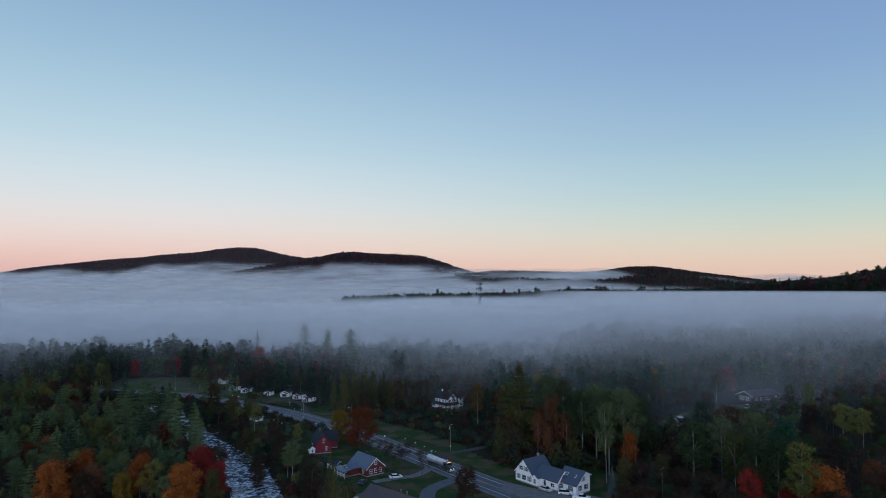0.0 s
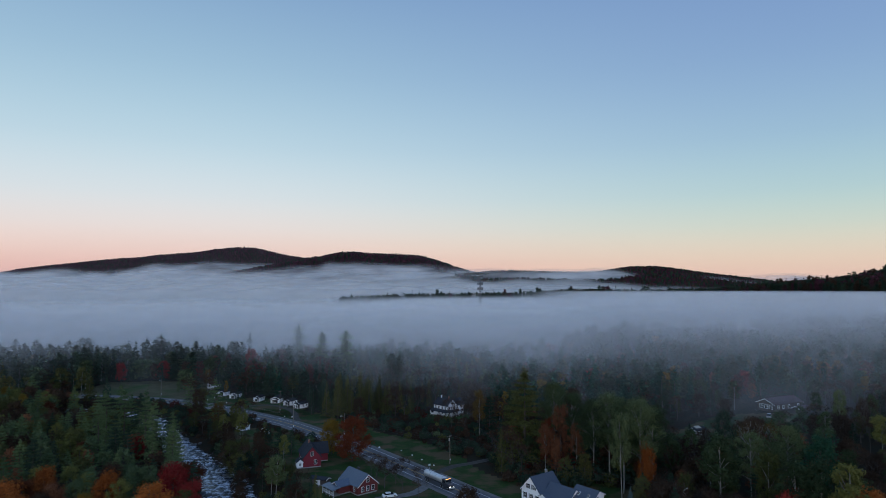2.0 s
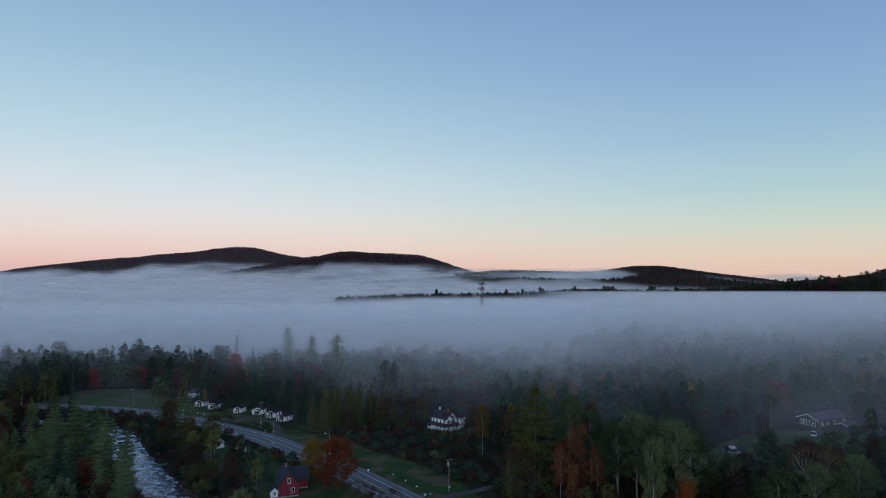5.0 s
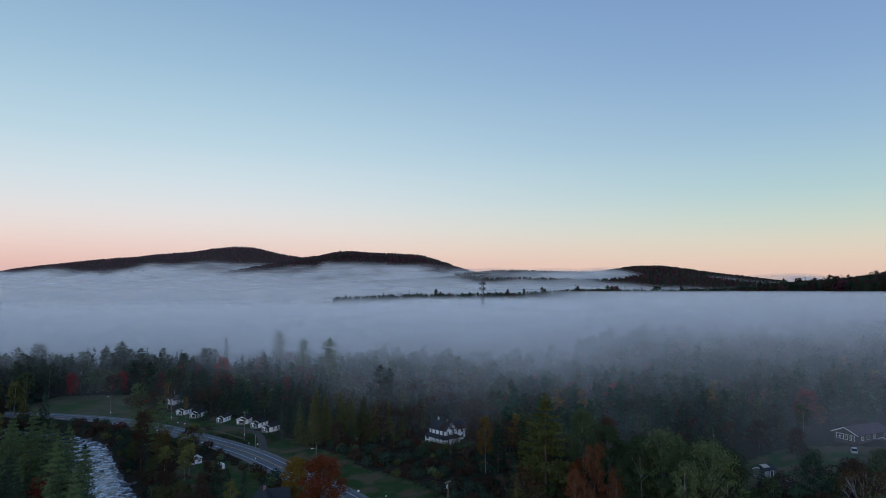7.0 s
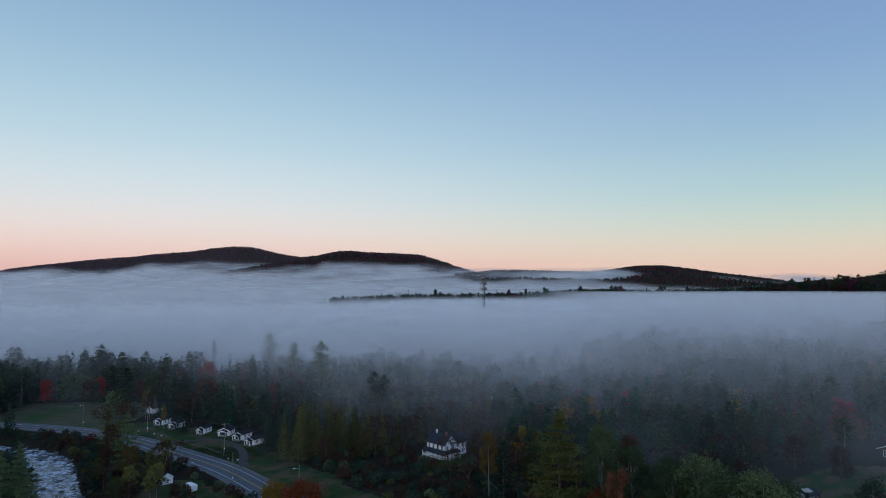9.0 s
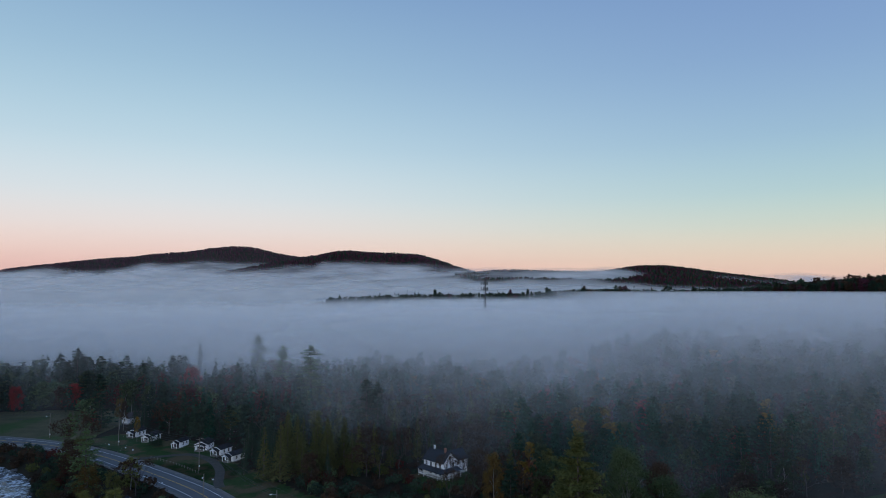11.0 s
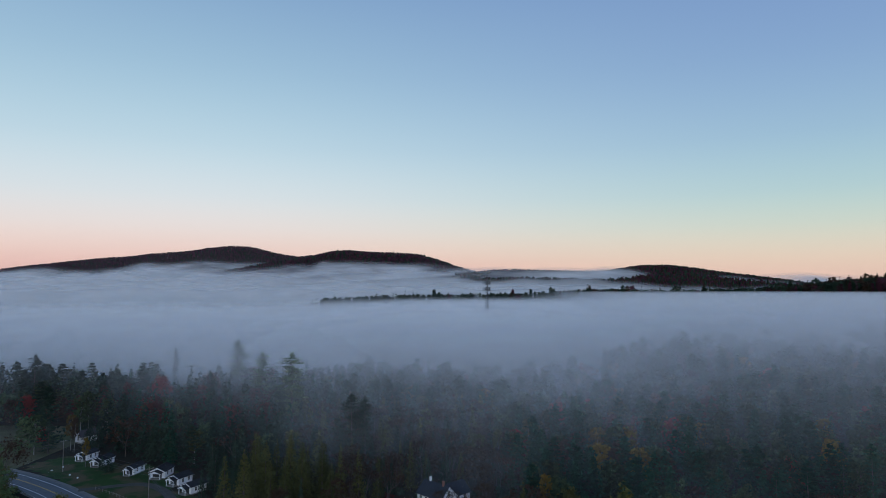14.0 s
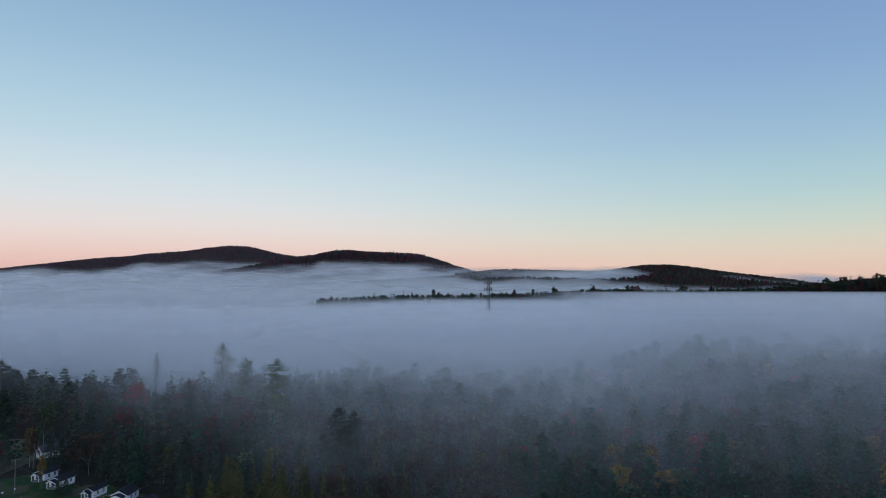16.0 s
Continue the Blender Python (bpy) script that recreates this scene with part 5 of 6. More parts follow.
def white_house():
    """Long white house: gabled main block end-on to the road, lower wing, and a saltbox garage beside it."""
    b = footing("house", 22.6, 209.8, -50.5, "white clapboard house with slate-blue roof and black shutters")
    # local x runs along the road, local y back from it
    main = block(b, 9.4, 7.8, 3.5, 3.5, 7.6, CLAP_WHITE, SHINGLE_BLUE, (0, 4.7), 90)
    for u in (-2.5, 0, 2.5):
        window(b, main, "x-", u, 1.1, 0.85, 1.45, True)
    for u in (-1.15, 1.15):
        window(b, main, "x-", u, 4.1, 0.9, 1.3, True)
    window(b, main, "y+", -2.5, 1.1, 0.9, 1.4, True)
    wing = block(b, 9.2, 6.8, 3.0, 3.2, 6.1, CLAP_WHITE, SHINGLE_BLUE, (8.4, 5.0), 0)
    for u in (-3.4, 2.7):
        window(b, wing, "y-", u, 1.15, 1.5 if u > 0 else 1.3, 1.1, False)
    door(b, wing, "y-", -0.6, BLACK)
    window(b, wing, "x+", -0.2, 3.5, 0.9, 1.2, True)
    window(b, wing, "x+", -1.8, 1.1, 0.9, 1.3, True)
    nook = block(b, 2.2, 3.0, 2.9, 2.9, 3.8, CLAP_WHITE, SHINGLE_BLUE, (4.9, 1.0), 90, over=0.25)
    window(b, nook, "x-", 0, 1.1, 0.9, 1.3)
    chimney(b, main[0], 2.8, 0.6, 6.2, 8.2, CONCRETE, 0.3)
    g = footing("garage", 37.6, 202.2, -50.5, "white clapboard garage with steep slate-blue roof and skylights", "garage")
    gar = block(g, 7.6, 6.8, 3.0, 5.6, 6.7, CLAP_WHITE, SHINGLE_BLUE, (0, 0), 0, off=1.0)
    for u in (-1.4, 1.4):
        window(g, gar, "x+", u, 1.3, 0.9, 1.4, True)
    window(g, gar, "x+", 0.2, 3.9, 0.9, 1.3, True)
    for u in (-2.2, 1.6):
        window(g, gar, "y-", u, 1.1, 0.9, 1.4, True)
    slope = math.atan2(3.7, 4.4)
    for x in (-1.6, 1.8):
        sk = part("skylight", boxes((-0.3, 0.3, -0.55, 0.55, 0.1, 0.28)), TRIM, g)
        sk.matrix_local = Matrix.Translation((x, -1.0, 3.0 + 2.4 / 4.4 * 3.7 + 0.05)) @ Matrix.Rotation(slope, 4, "X")
        placed(part("pane", boxes((-0.24, 0.24, -0.48, 0.48, 0.28, 0.30)), GLASS, sk), Matrix.Identity(4))


def red_barn_house():
    b = footing("house", -54.2, 250.2, 111, "deep red clapboard barn-like house with charcoal roof")
    main = block(b, 12.5, 6.4, 3.6, 3.6, 7.3, CLAP_RED, SHINGLE_DARK, rake=CLAP_RED)
    window(b, main, "x-", -1.2, 1.3, 0.95, 1.4)
    window(b, main, "x-", 0.0, 4.2, 0.95, 1.4)
    for u in (-3, 0.5):
        window(b, main, "y+", u, 1.2)
    ell = block(b, 6.4, 5.2, 3.2, 3.2, 6.6, CLAP_RED, SHINGLE_DARK, (3.4, -3.6), 90)
    chimney(b, main[0], 1.2, 0.2, 6.8, 8.1, BRICKS, 0.3)
    window(b, ell, "x-", 0, 1.2)
    side = block(b, 3.4, 2.4, 2.2, 2.2, 3.2, CLAP_WHITE, SHINGLE_DARK, (-4.4, 4.2), 0, over=0.2)
    window(b, side, "x-", 0, 1.0, 0.6, 0.9)


def red_cottage():
    b = footing("house", -31.5, 221.0, 131, "small brick-red cottage with blue-grey metal roof and white trim")
    main = block(b, 11.0, 7.4, 2.9, 2.9, 6.0, CLAP_BRICK, METAL_ROOF)
    for u in (-1.9, 0, 1.9):
        window(b, main, "x-", u, 1.0, 0.9, 1.45)
    window(b, main, "x-", 0, 3.7, 0.9, 1.3)
    window(b, main, "y+", -3.5, 1.0)
    low = block(b, 4.6, 4.6, 2.5, 2.5, 3.7, CLAP_BRICK, METAL_ROOF, (1.2, 5.6), 90, over=0.3)
    porch(b, Matrix.Translation((1.2, 7.9, 0)) @ Matrix.Rotation(math.pi, 4, "Z"), -3.4, 3.4, -2.6, 0, 0.6, 2.7, 4, True, METAL_ROOF)
    window(b, low, "x+", 0, 1.0)
    for x in (0.3, 0.9):
        chimney(b, main[0], x, -0.4, 5.4, 6.7, BLACK, 0.2)


def brown_roofed_house():
    b = footing("house", -18.0, 183.2, -41, "low white house with broad brown shingle roof")
    main = block(b, 20, 9.0, 2.8, 2.8, 5.6, CLAP_WHITE, SHINGLE_BROWN)
    wing = block(b, 8.0, 7.0, 2.7, 2.7, 5.3, CLAP_WHITE, SHINGLE_BROWN, (-6.4, -4.4), 90)
    window(b, main, "x-", -1.5, 1.1)
    window(b, main, "x-", 2.0, 1.1)
    for u in (0, 4):
        window(b, main, "y+", u, 1.1, 1.2, 1.2)
    window(b, wing, "x-", 0, 1.1)
    for x in (1.5, 4.0):
        chimney(b, main[0], x, 1.2, 4.6, 6.1, STEEL, 0.1)


def farmhouse():
    b = footing("farmhouse", -5.6, 337.6, 136, "white two-storey farmhouse with dark roof and wraparound porch")
    main = block(b, 9.6, 6.4, 5.4, 5.4, 8.4, CLAP_WHITE, SHINGLE_DARK)
    for u in (-3.4, -1.2, 1.2, 3.4):
        window(b, main, "y+", u, 3.4, 0.85, 1.5)
        window(b, main, "y+", u, 1.0, 0.85, 1.5)
    for u in (-1.6, 1.6):
        window(b, main, "x-", u, 1.0, 0.85, 1.5)
        window(b, main, "x-", u, 3.4, 0.85, 1.5)
    window(b, main, "x-", 0, 5.9, 0.8, 1.2)
    ell = block(b, 7.0, 5.6, 5.0, 5.0, 7.8, CLAP_WHITE, SHINGLE_DARK, (-1.5, -5.8), 90)
    for u in (-1.4, 1.4):
        window(b, ell, "y+", u, 1.0, 0.85, 1.4)
        window(b, ell, "y+", u, 3.4, 0.85, 1.4)
    porch(b, Matrix.Rotation(math.pi, 4, "Z"), -5.0, 7.0, -5.6, -3.2, 0.7, 3.3, 6, True, SHINGLE_DARK, 0.8)
    porch(b, Matrix.Translation((0, 0, 0)) @ Matrix.Rotation(-math.pi / 2, 4, "Z"), -4.5, 3.2, -7.0, -4.8, 0.7, 3.2, 5, True, SHINGLE_DARK, 0.7)
    placed(part("sun_room", boxes((2.3, 5.0, 3.25, 5.4, 0.7, 2.7)), CLAP_WHITE, b), Matrix.Identity(4))
    for k in range(3):
        placed(part("sun_room_window", boxes((2.5 + k * 0.85, 3.2 + k * 0.85, 5.4, 5.44, 1.2, 2.4)), GLASS, b), Matrix.Identity(4))
    chimney(b, main[0], 2.6, 0, 7.6, 9.5, TRIM, 0.24)
    chimney(b, main[0], -3.0, 0.3, 7.6, 9.5, BRICKS, 0.28)


CABIN_ROOF = banded("cabin_roofing", (0.012, 0.012, 0.014), (0.036, 0.036, 0.040), "Z", 0.14, 0.95, 0.015)


def cabin(x, y, deg, length, width, ridge, label, porch_front=True, eave=2.5):
    b = footing("cabin", x, y, deg, label, "cabin", "row of white cabins")
    c = block(b, length, width, eave, eave, ridge, CLAP_WHITE, CABIN_ROOF, over=0.35, found=0.3)
    window(b, c, "y-", -length * 0.2, 1.0, 0.8, 1.1)
    window(b, c, "y-", length * 0.22, 1.0, 0.8, 1.1)
    door(b, c, "x-", -width * 0.2, BLACK, 0.85, 1.95, 0.3)
    window(b, c, "x-", width * 0.24, 1.0, 0.7, 1.0)
    if porch_front:
        placed(part("porch_deck", boxes((-length / 2 - 1.8, -length / 2, -width * 0.36, width * 0.36, 0.05, 0.3)), PLANKS, b), Matrix.Identity(4))
        # flat black panel stands in for the shade inside the open porch
        placed(part("porch_shade_panel", boxes((-length / 2 - 0.10, -length / 2 - 0.06, -width * 0.30, width * 0.30, 0.45, 2.0)), BLACK, b, "black panel painted in for the shade inside the open porch"), Matrix.Identity(4))
        for s in (-1, 1):
            placed(part("porch_post", boxes((-length / 2 - 1.75, -length / 2 - 1.58, s * width * 0.33 - 0.08, s * width * 0.33 + 0.08, -0.3, 2.2)), TRIM, b), Matrix.Identity(4))
        block(b, 1.9, width * 0.76, 2.15, 2.15, 2.95, CLAP_WHITE, CABIN_ROOF, (-length / 2 - 0.9, 0), 0, over=0.15, found=2.12)
    return b


def long_ranch():
    b = footing("house", 139.4, 290.8, 26, "long brown-walled house with faded red roof, dim in the haze", z=11.0)
    main = block(b, 17, 8.0, 5.0, 5.0, 6.8, CLAP_BROWN, SHINGLE_ROSE, over=0.7, found=0.9)
    for k in range(5):
        window(b, main, "x-", -2.5 + k * 1.25, 2.7, 0.95, 1.6)
    for u in (-6, -3, 0.5, 6.5):
        window(b, main, "y-", u, 2.9, 1.1, 1.2)
    door(b, main, "y-", 3.2, BLACK, 0.95, 2.05, 0.9)
    wing = block(b, 6.5, 4.2, 2.7, 2.7, 3.8, CLAP_BROWN, SHINGLE_ROSE, (5.2, -6.1), 0, over=0.4, found=0.4)
    window(b, wing, "x-", 0.4, 1.0, 0.9, 1.1)
    deck = placed(part("deck", boxes((-9.0, -1.5, -7.2, -4.05, 0.65, 0.85)), PLANKS, b), Matrix.Identity(4))
    for k in range(4):
        part("deck_post", boxes((-8.9 + k * 2.4, -8.72 + k * 2.4, -7.15, -6.98, -0.8, 1.8)), PLANKS, deck)
    part("deck_rail", boxes((-9.0, -1.5, -7.14, -7.02, 1.72, 1.82)), PLANKS, deck)


white_house()
red_barn_house()
red_cottage()
brown_roofed_house()
farmhouse()
long_ranch()
cabin(-139.6, 390.5, 78, 5.4, 4.4, 3.4, "small white cabin with dark roof at the end of the row")
cabin(-129.6, 383.5, 80, 5.6, 4.6, 3.4, "white cabin with dark roof beneath dark spruces")
cabin(-112.6, 373.6, 80, 5.8, 3.4, 3.3, "narrow white cabin with an open porch")
cabin(-101.4, 370.0, 88, 6.2, 5.2, 3.7, "larger white cabin with arched porch beside the drive")
cabin(-91.5, 362.5, 68, 5.8, 4.4, 3.4, "white cabin with dark roof beside the gravel drive")
cabin(-83.5, 354.4, 62, 5.8, 4.4, 3.4, "white cabin half hidden by a black spruce")
b = footing("house", -155.5, 415.5, 60, "white house partly hidden behind the cabins")
blk = block(b, 6.6, 4.8, 2.9, 2.9, 4.9, CLAP_WHITE, SHINGLE_BROWN)
window(b, blk, "x-", 0, 1.2)
b = footing("shed", 96.6, 271, 20, "small dark plank shed with a pale canopy in the clearing", "shed")
blk = block(b, 5.2, 3.6, 2.2, 2.2, 3.0, PLANKS, SHINGLE_DARK, over=0.3, found=0.1)
door(b, blk, "y-", 0.8, BLACK, 1.0, 1.8, 0.1)
window(b, blk, "y-", -1.2, 0.9, 0.8, 0.8)
can = placed(part("canopy", boxes((-1.3, 1.3, -0.9, 0.9, 0, 0.09)), surface("pale_tarpaulin", (0.34, 0.29, 0.22), (0.50, 0.43, 0.33), 0.7, 1.2, 9, 0.2), b, "pale tan canopy"), Matrix.Translation((-0.6, -0.5, 3.15)) @ Matrix.Rotation(radians(18), 4, "X"))
for x in (-1.2, 1.1):
    part("strut", boxes((x, x + 0.1, -0.8, -0.7, -0.75, 0.0), (x, x + 0.1, 0.7, 0.8, -0.75, 0.0)), PLANKS, can)
b = footing("shed", -45.0, 226.0, 160, "low open shed with dark roof beside the red cottage", "shed")
blk = block(b, 6.0, 2.8, 2.0, 2.0, 2.5, CLAP_BROWN, SHINGLE_DARK, over=0.3, found=0.1)
door(b, blk, "y+", 0, TRIM, 1.6, 1.6, 0.1)
b = footing("shed", -97.5, 303, -40, "small white riverside cottage behind yellow birches", "shed")
blk = block(b, 5.4, 4.0, 2.4, 2.4, 3.8, CLAP_WHITE, SHINGLE_DARK, over=0.3, found=0.2)
window(b, blk, "y-", 0, 1.0)
b = footing("camper_trailer", -84.5, 294.5, -38, "white camper trailer parked on the lawn", "trailer")
part("body", boxes((-2.2, 2.2, -1.05, 1.05, 0.55, 2.5), bevel=0.18), TRIM, b)
part("window", boxes((-0.6, 0.6, -1.08, -1.05, 1.4, 2.0)), GLASS, b)
for k in (-0.4, 0.4):
    w = part("wheel", rod(bmesh.new(), (k, -1.08, 0.34), (k, 1.08, 0.34), 0.34, sides=14), RUBBER, b)
part("drawbar", boxes((2.2, 3.3, -0.06, 0.06, 0.45, 0.57), (3.0, 3.1, -0.05, 0.05, -0.05, 0.5)), DARK_STEEL, b)

# ---- vehicles ----
def paint(name, dark, light):
    return surface(name, dark, light, 0.35, 2, 25, 0.02, coat=0.6)


WHITE_PAINT, SILVER_PAINT, DARK_PAINT = paint("white_car_paint", (0.68, 0.69, 0.70), (0.78, 0.78, 0.78)), paint("silver_car_paint", (0.40, 0.39, 0.36), (0.50, 0.48, 0.45)), paint("dark_car_paint", (0.02, 0.022, 0.026), (0.04, 0.042, 0.05))
CHROME = surface("tank_steel", (0.55, 0.56, 0.57), (0.72, 0.72, 0.72), 0.3, 1, 14, 0.03, metal=0.6)
UNLIT = surface("lamp_glass", (0.35, 0.35, 0.34), (0.5, 0.5, 0.5), 0.2, 4, 30, 0)


def loft(sections, material, name, parent):
    """A body through cross-sections (x, half width, z low, z high), with softened upper edges."""
    v, f = [], []
    for x, w, z0, z1 in sections:
        v += [(x, -w, z0), (x, -w, z1 - 0.08), (x, -w + 0.1, z1), (x, w - 0.1, z1), (x, w, z1 - 0.08), (x, w, z0)]
    for k in range(len(sections) - 1):
        a, b = 6 * k, 6 * k + 6
        f += [(a + i, a + (i + 1) % 6, b + (i + 1) % 6, b + i) for i in range(6)]
    f += [tuple(range(5, -1, -1)), tuple(range(len(v) - 6, len(v)))]
    ob = shell(name, v, f, material, parent)
    bm = bmesh.new()
    bm.from_mesh(ob.data)
    bmesh.ops.recalc_face_normals(bm, faces=bm.faces)
    bm.to_mesh(ob.data)
    bm.free()
    return ob


def wheels(base, spots, r=0.34, w=0.24):
    for x, y in spots:
        t = part("wheel", rod(bmesh.new(), (x, y - w / 2, r), (x, y + w / 2, r), r, sides=18), RUBBER, base)
        s = 1 if y > 0 else -1
        part("rim", rod(bmesh.new(), (x, y + s * (w / 2 - 0.03), r), (x, y + s * (w / 2 + 0.015), r), r * 0.6, sides=14), STEEL, t)


def car(x, y, deg, colour, label, kind="saloon"):
    b = footing("pickup_truck" if kind == "pickup" else "car", x, y, deg, label, "pickup" if kind == "pickup" else "car", "", float(land(x, y)[0]) + 0.11)
    if kind == "pickup":
        loft([(-2.7, 0.92, 0.5, 1.05), (-2.6, 0.95, 0.4, 1.1), (0.9, 0.95, 0.4, 1.1), (1.1, 0.95, 0.4, 1.15), (2.6, 0.92, 0.4, 1.08), (2.75, 0.85, 0.5, 0.95)], colour, "body", b)
        loft([(-0.9, 0.8, 1.05, 1.1), (-0.7, 0.76, 1.05, 1.78), (0.6, 0.76, 1.05, 1.78), (1.35, 0.8, 1.05, 1.12)], GLASS, "cab_glass", b)
        loft([(-0.72, 0.72, 1.7, 1.83), (0.58, 0.72, 1.7, 1.83)], colour, "cab_roof", b)
        wheels(b, [(s, w) for s in (-1.75, 1.75) for w in (-0.86, 0.86)], 0.38)
    else:
        top = 1.72 if kind == "wagon" else 1.45
        loft([(-2.3, 0.78, 0.45, 0.8), (-2.2, 0.9, 0.32, 0.95), (-1.2, 0.92, 0.28, 0.98), (1.2, 0.92, 0.28, 0.96), (2.1, 0.88, 0.3, 0.82), (2.3, 0.75, 0.4, 0.65)], colour, "body", b)
        back = -2.05 if kind == "wagon" else -1.7
        loft([(back, 0.8, 0.9, 0.97), (back + 0.35, 0.74, 0.9, top - 0.04), (0.35, 0.74, 0.9, top - 0.02), (1.25, 0.8, 0.9, 0.98)], GLASS, "cabin_glass", b)
        loft([(back + 0.37, 0.7, top - 0.08, top + 0.02), (0.33, 0.7, top - 0.08, top + 0.02)], colour, "cabin_roof", b)
        wheels(b, [(s, w) for s in (-1.35, 1.4) for w in (-0.84, 0.84)])
    front = 2.72 if kind == "pickup" else 2.24
    for s in (-0.6, 0.6):
        part("headlight", boxes((front - 0.08, front + 0.02, s - 0.16, s + 0.16, 0.62, 0.76), bevel=0.02), UNLIT, b)
        part("tail_light", boxes((-front - 0.06, -front + 0.1, s - 0.12, s + 0.12, 0.68, 0.84), bevel=0.02), surface("tail_lens", (0.2, 0.01, 0.01), (0.3, 0.02, 0.02), 0.3), b)
    return b


car(28.6, 201.6, -48, SILVER_PAINT, "silver saloon car parked before the white house")
car(34.3, 198.3, -10, WHITE_PAINT, "white estate car parked before the garage", "wagon")
car(38.4, 193.6, -20, WHITE_PAINT, "white pickup truck parked beside the garage", "pickup")
car(36.0, 201.0, 60, DARK_PAINT, "dark car parked between house and garage")
car(-20.6, 213.6, 20, WHITE_PAINT, "white car on the gravel drive beside the red cottage")
car(-31.0, 207.5, 75, DARK_PAINT, "dark car parked beside the red cottage")
car(127.5, 276.0, 60, SILVER_PAINT, "grey car parked on the hazy yard", "wagon")
car(98.0, 259.5, 30, DARK_PAINT, "dark car parked beside the small shed", "wagon")


def tank_truck(x, y, deg):
    b = footing("tank_truck", x, y, deg, "white tank truck with lit headlights driving on the road", "truck", "", 0.1)
    bm = rod(bmesh.new(), (-8.6, 0, 2.25), (1.6, 0, 2.25), 1.12, sides=24)
    for s, xx in ((1, 1.6), (-1, -8.6)):
        rod(bm, (xx, 0, 2.25), (xx + s * 0.35, 0, 2.25), 1.12, 0.75, sides=24)
    tank = part("tank", bm, CHROME, b)
    for xx in (-6.5, -3.5, -0.5):
        part("hatch", rod(bmesh.new(), (xx, 0, 3.3), (xx, 0, 3.5), 0.3, sides=12), STEEL, tank)
    for xx in (-8.4, -5.2, -2.0, 1.4):
        part("band", rod(bmesh.new(), (xx - 0.06, 0, 2.25), (xx + 0.06, 0, 2.25), 1.15, sides=24), STEEL, tank)
    part("chassis", boxes((-8.7, 5.4, -0.45, 0.45, 0.75, 1.12)), DARK_STEEL, b)
    cab = loft([(1.9, 1.15, 0.6, 2.9), (2.3, 1.18, 0.5, 3.0), (3.7, 1.15, 0.5, 2.95), (4.1, 1.1, 0.5, 1.8), (5.5, 0.95, 0.55, 1.65), (5.65, 0.85, 0.6, 1.5)], DARK_PAINT, "cab", b)
    part("windscreen", boxes((3.80, 3.98, -0.95, 0.95, 1.95, 2.7)), GLASS, cab)
    for s in (-1, 1):
        part("side_window", boxes((2.6, 3.5, s * 1.17 - 0.02, s * 1.17 + 0.02, 1.9, 2.6)), GLASS, cab)
        part("exhaust_stack", rod(bmesh.new(), (1.75, s * 0.95, 0.8), (1.75, s * 0.95, 3.5), 0.09, sides=10), CHROME, b)
        part("headlight", boxes((5.60, 5.74, s * 0.7 - 0.14, s * 0.7 + 0.14, 0.95, 1.2), bevel=0.03), HEADLIGHT, b)
    for s in (-0.8, -0.4, 0, 0.4, 0.8):
        part("marker_light", boxes((3.72, 3.9, s - 0.08, s + 0.08, 2.96, 3.06)), MARKER, cab)
    part("bumper", boxes((5.6, 5.85, -1.15, 1.15, 0.45, 0.85), bevel=0.04), CHROME, b)
    wheels(b, [(s, w) for s in (-7.6, -6.3, 1.2, 2.4, 4.7) for w in (-1.0, 1.0)], 0.5, 0.32)


k = int(np.argmin(np.abs(ROAD[:, 1] - 226)))
d = ROAD[k] - ROAD[k + 1]
nrm = Vector((-d[1], d[0])).normalized()
tank_truck(ROAD[k][0] + nrm.x * -1.75, ROAD[k][1] + nrm.y * -1.75, math.degrees(math.atan2(d[1], d[0])))


# ---- poles, wires and roadside things ----
POLES = [(62.0, 190.3, 10.2), (-2.3, 250, 10.5), (-48.3, 288, 10.5), (-91.3, 340.5, 11.5), (-139, 374.5, 11), (-175.5, 386, 10.5), (-236, 398, 10.5)]


def utility_pole(x, y, h, heading, arm=True, lamp=False, drum=False):
    b = footing("utility_pole", x, y, heading, "weathered wooden utility pole with cross-arm beside the road", "utility pole", "utility poles along the road")
    part("pole", rod(bmesh.new(), (0, 0, -0.5), (0, 0, h), 0.17, 0.11, 9), CREOSOTE, b)
    if arm:
        a = part("cross_arm", boxes((-0.06, 0.06, -1.3, 1.3, h - 0.55, h - 0.43)), CREOSOTE, b)
        for yy in (-1.2, -0.6, 0.6, 1.2):
            part("insulator", rod(bmesh.new(), (0, yy, h - 0.43), (0, yy, h - 0.22), 0.05, 0.035, 7), UNLIT, a)
    if lamp:
        a = part("lamp_arm", rod(bmesh.new(), (0, 0, h - 1.2), (0, 1.6, h - 0.8), 0.035, sides=6), STEEL, b)
        part("lamp_head", boxes((-0.16, 0.16, 1.4, 2.1, h - 0.92, h - 0.72), bevel=0.04), TRIM, a)
    if drum:
        part("transformer", rod(bmesh.new(), (0.32, 0, h - 2.2), (0.32, 0, h - 1.2), 0.24, sides=12), UNLIT, b)
    part("meter_box", boxes((-0.28, -0.14, -0.16, 0.16, 1.4, 2.0), bevel=0.02), TRIM, b)


for k, (x, y, h) in enumerate(POLES):
    a, c = POLES[max(0, k - 1)], POLES[min(len(POLES) - 1, k + 1)]
    utility_pole(x, y, h, math.degrees(math.atan2(c[1] - a[1], c[0] - a[0])), k in (0, 1, 3, 4), k in (2, 5), k in (0, 1))
utility_pole(-74.5, 303.5, 10, 135, False, False)
WIRE = surface("black_wire", (0.008, 0.008, 0.008), (0.02, 0.02, 0.02), 0.6, 5, 30, 0)


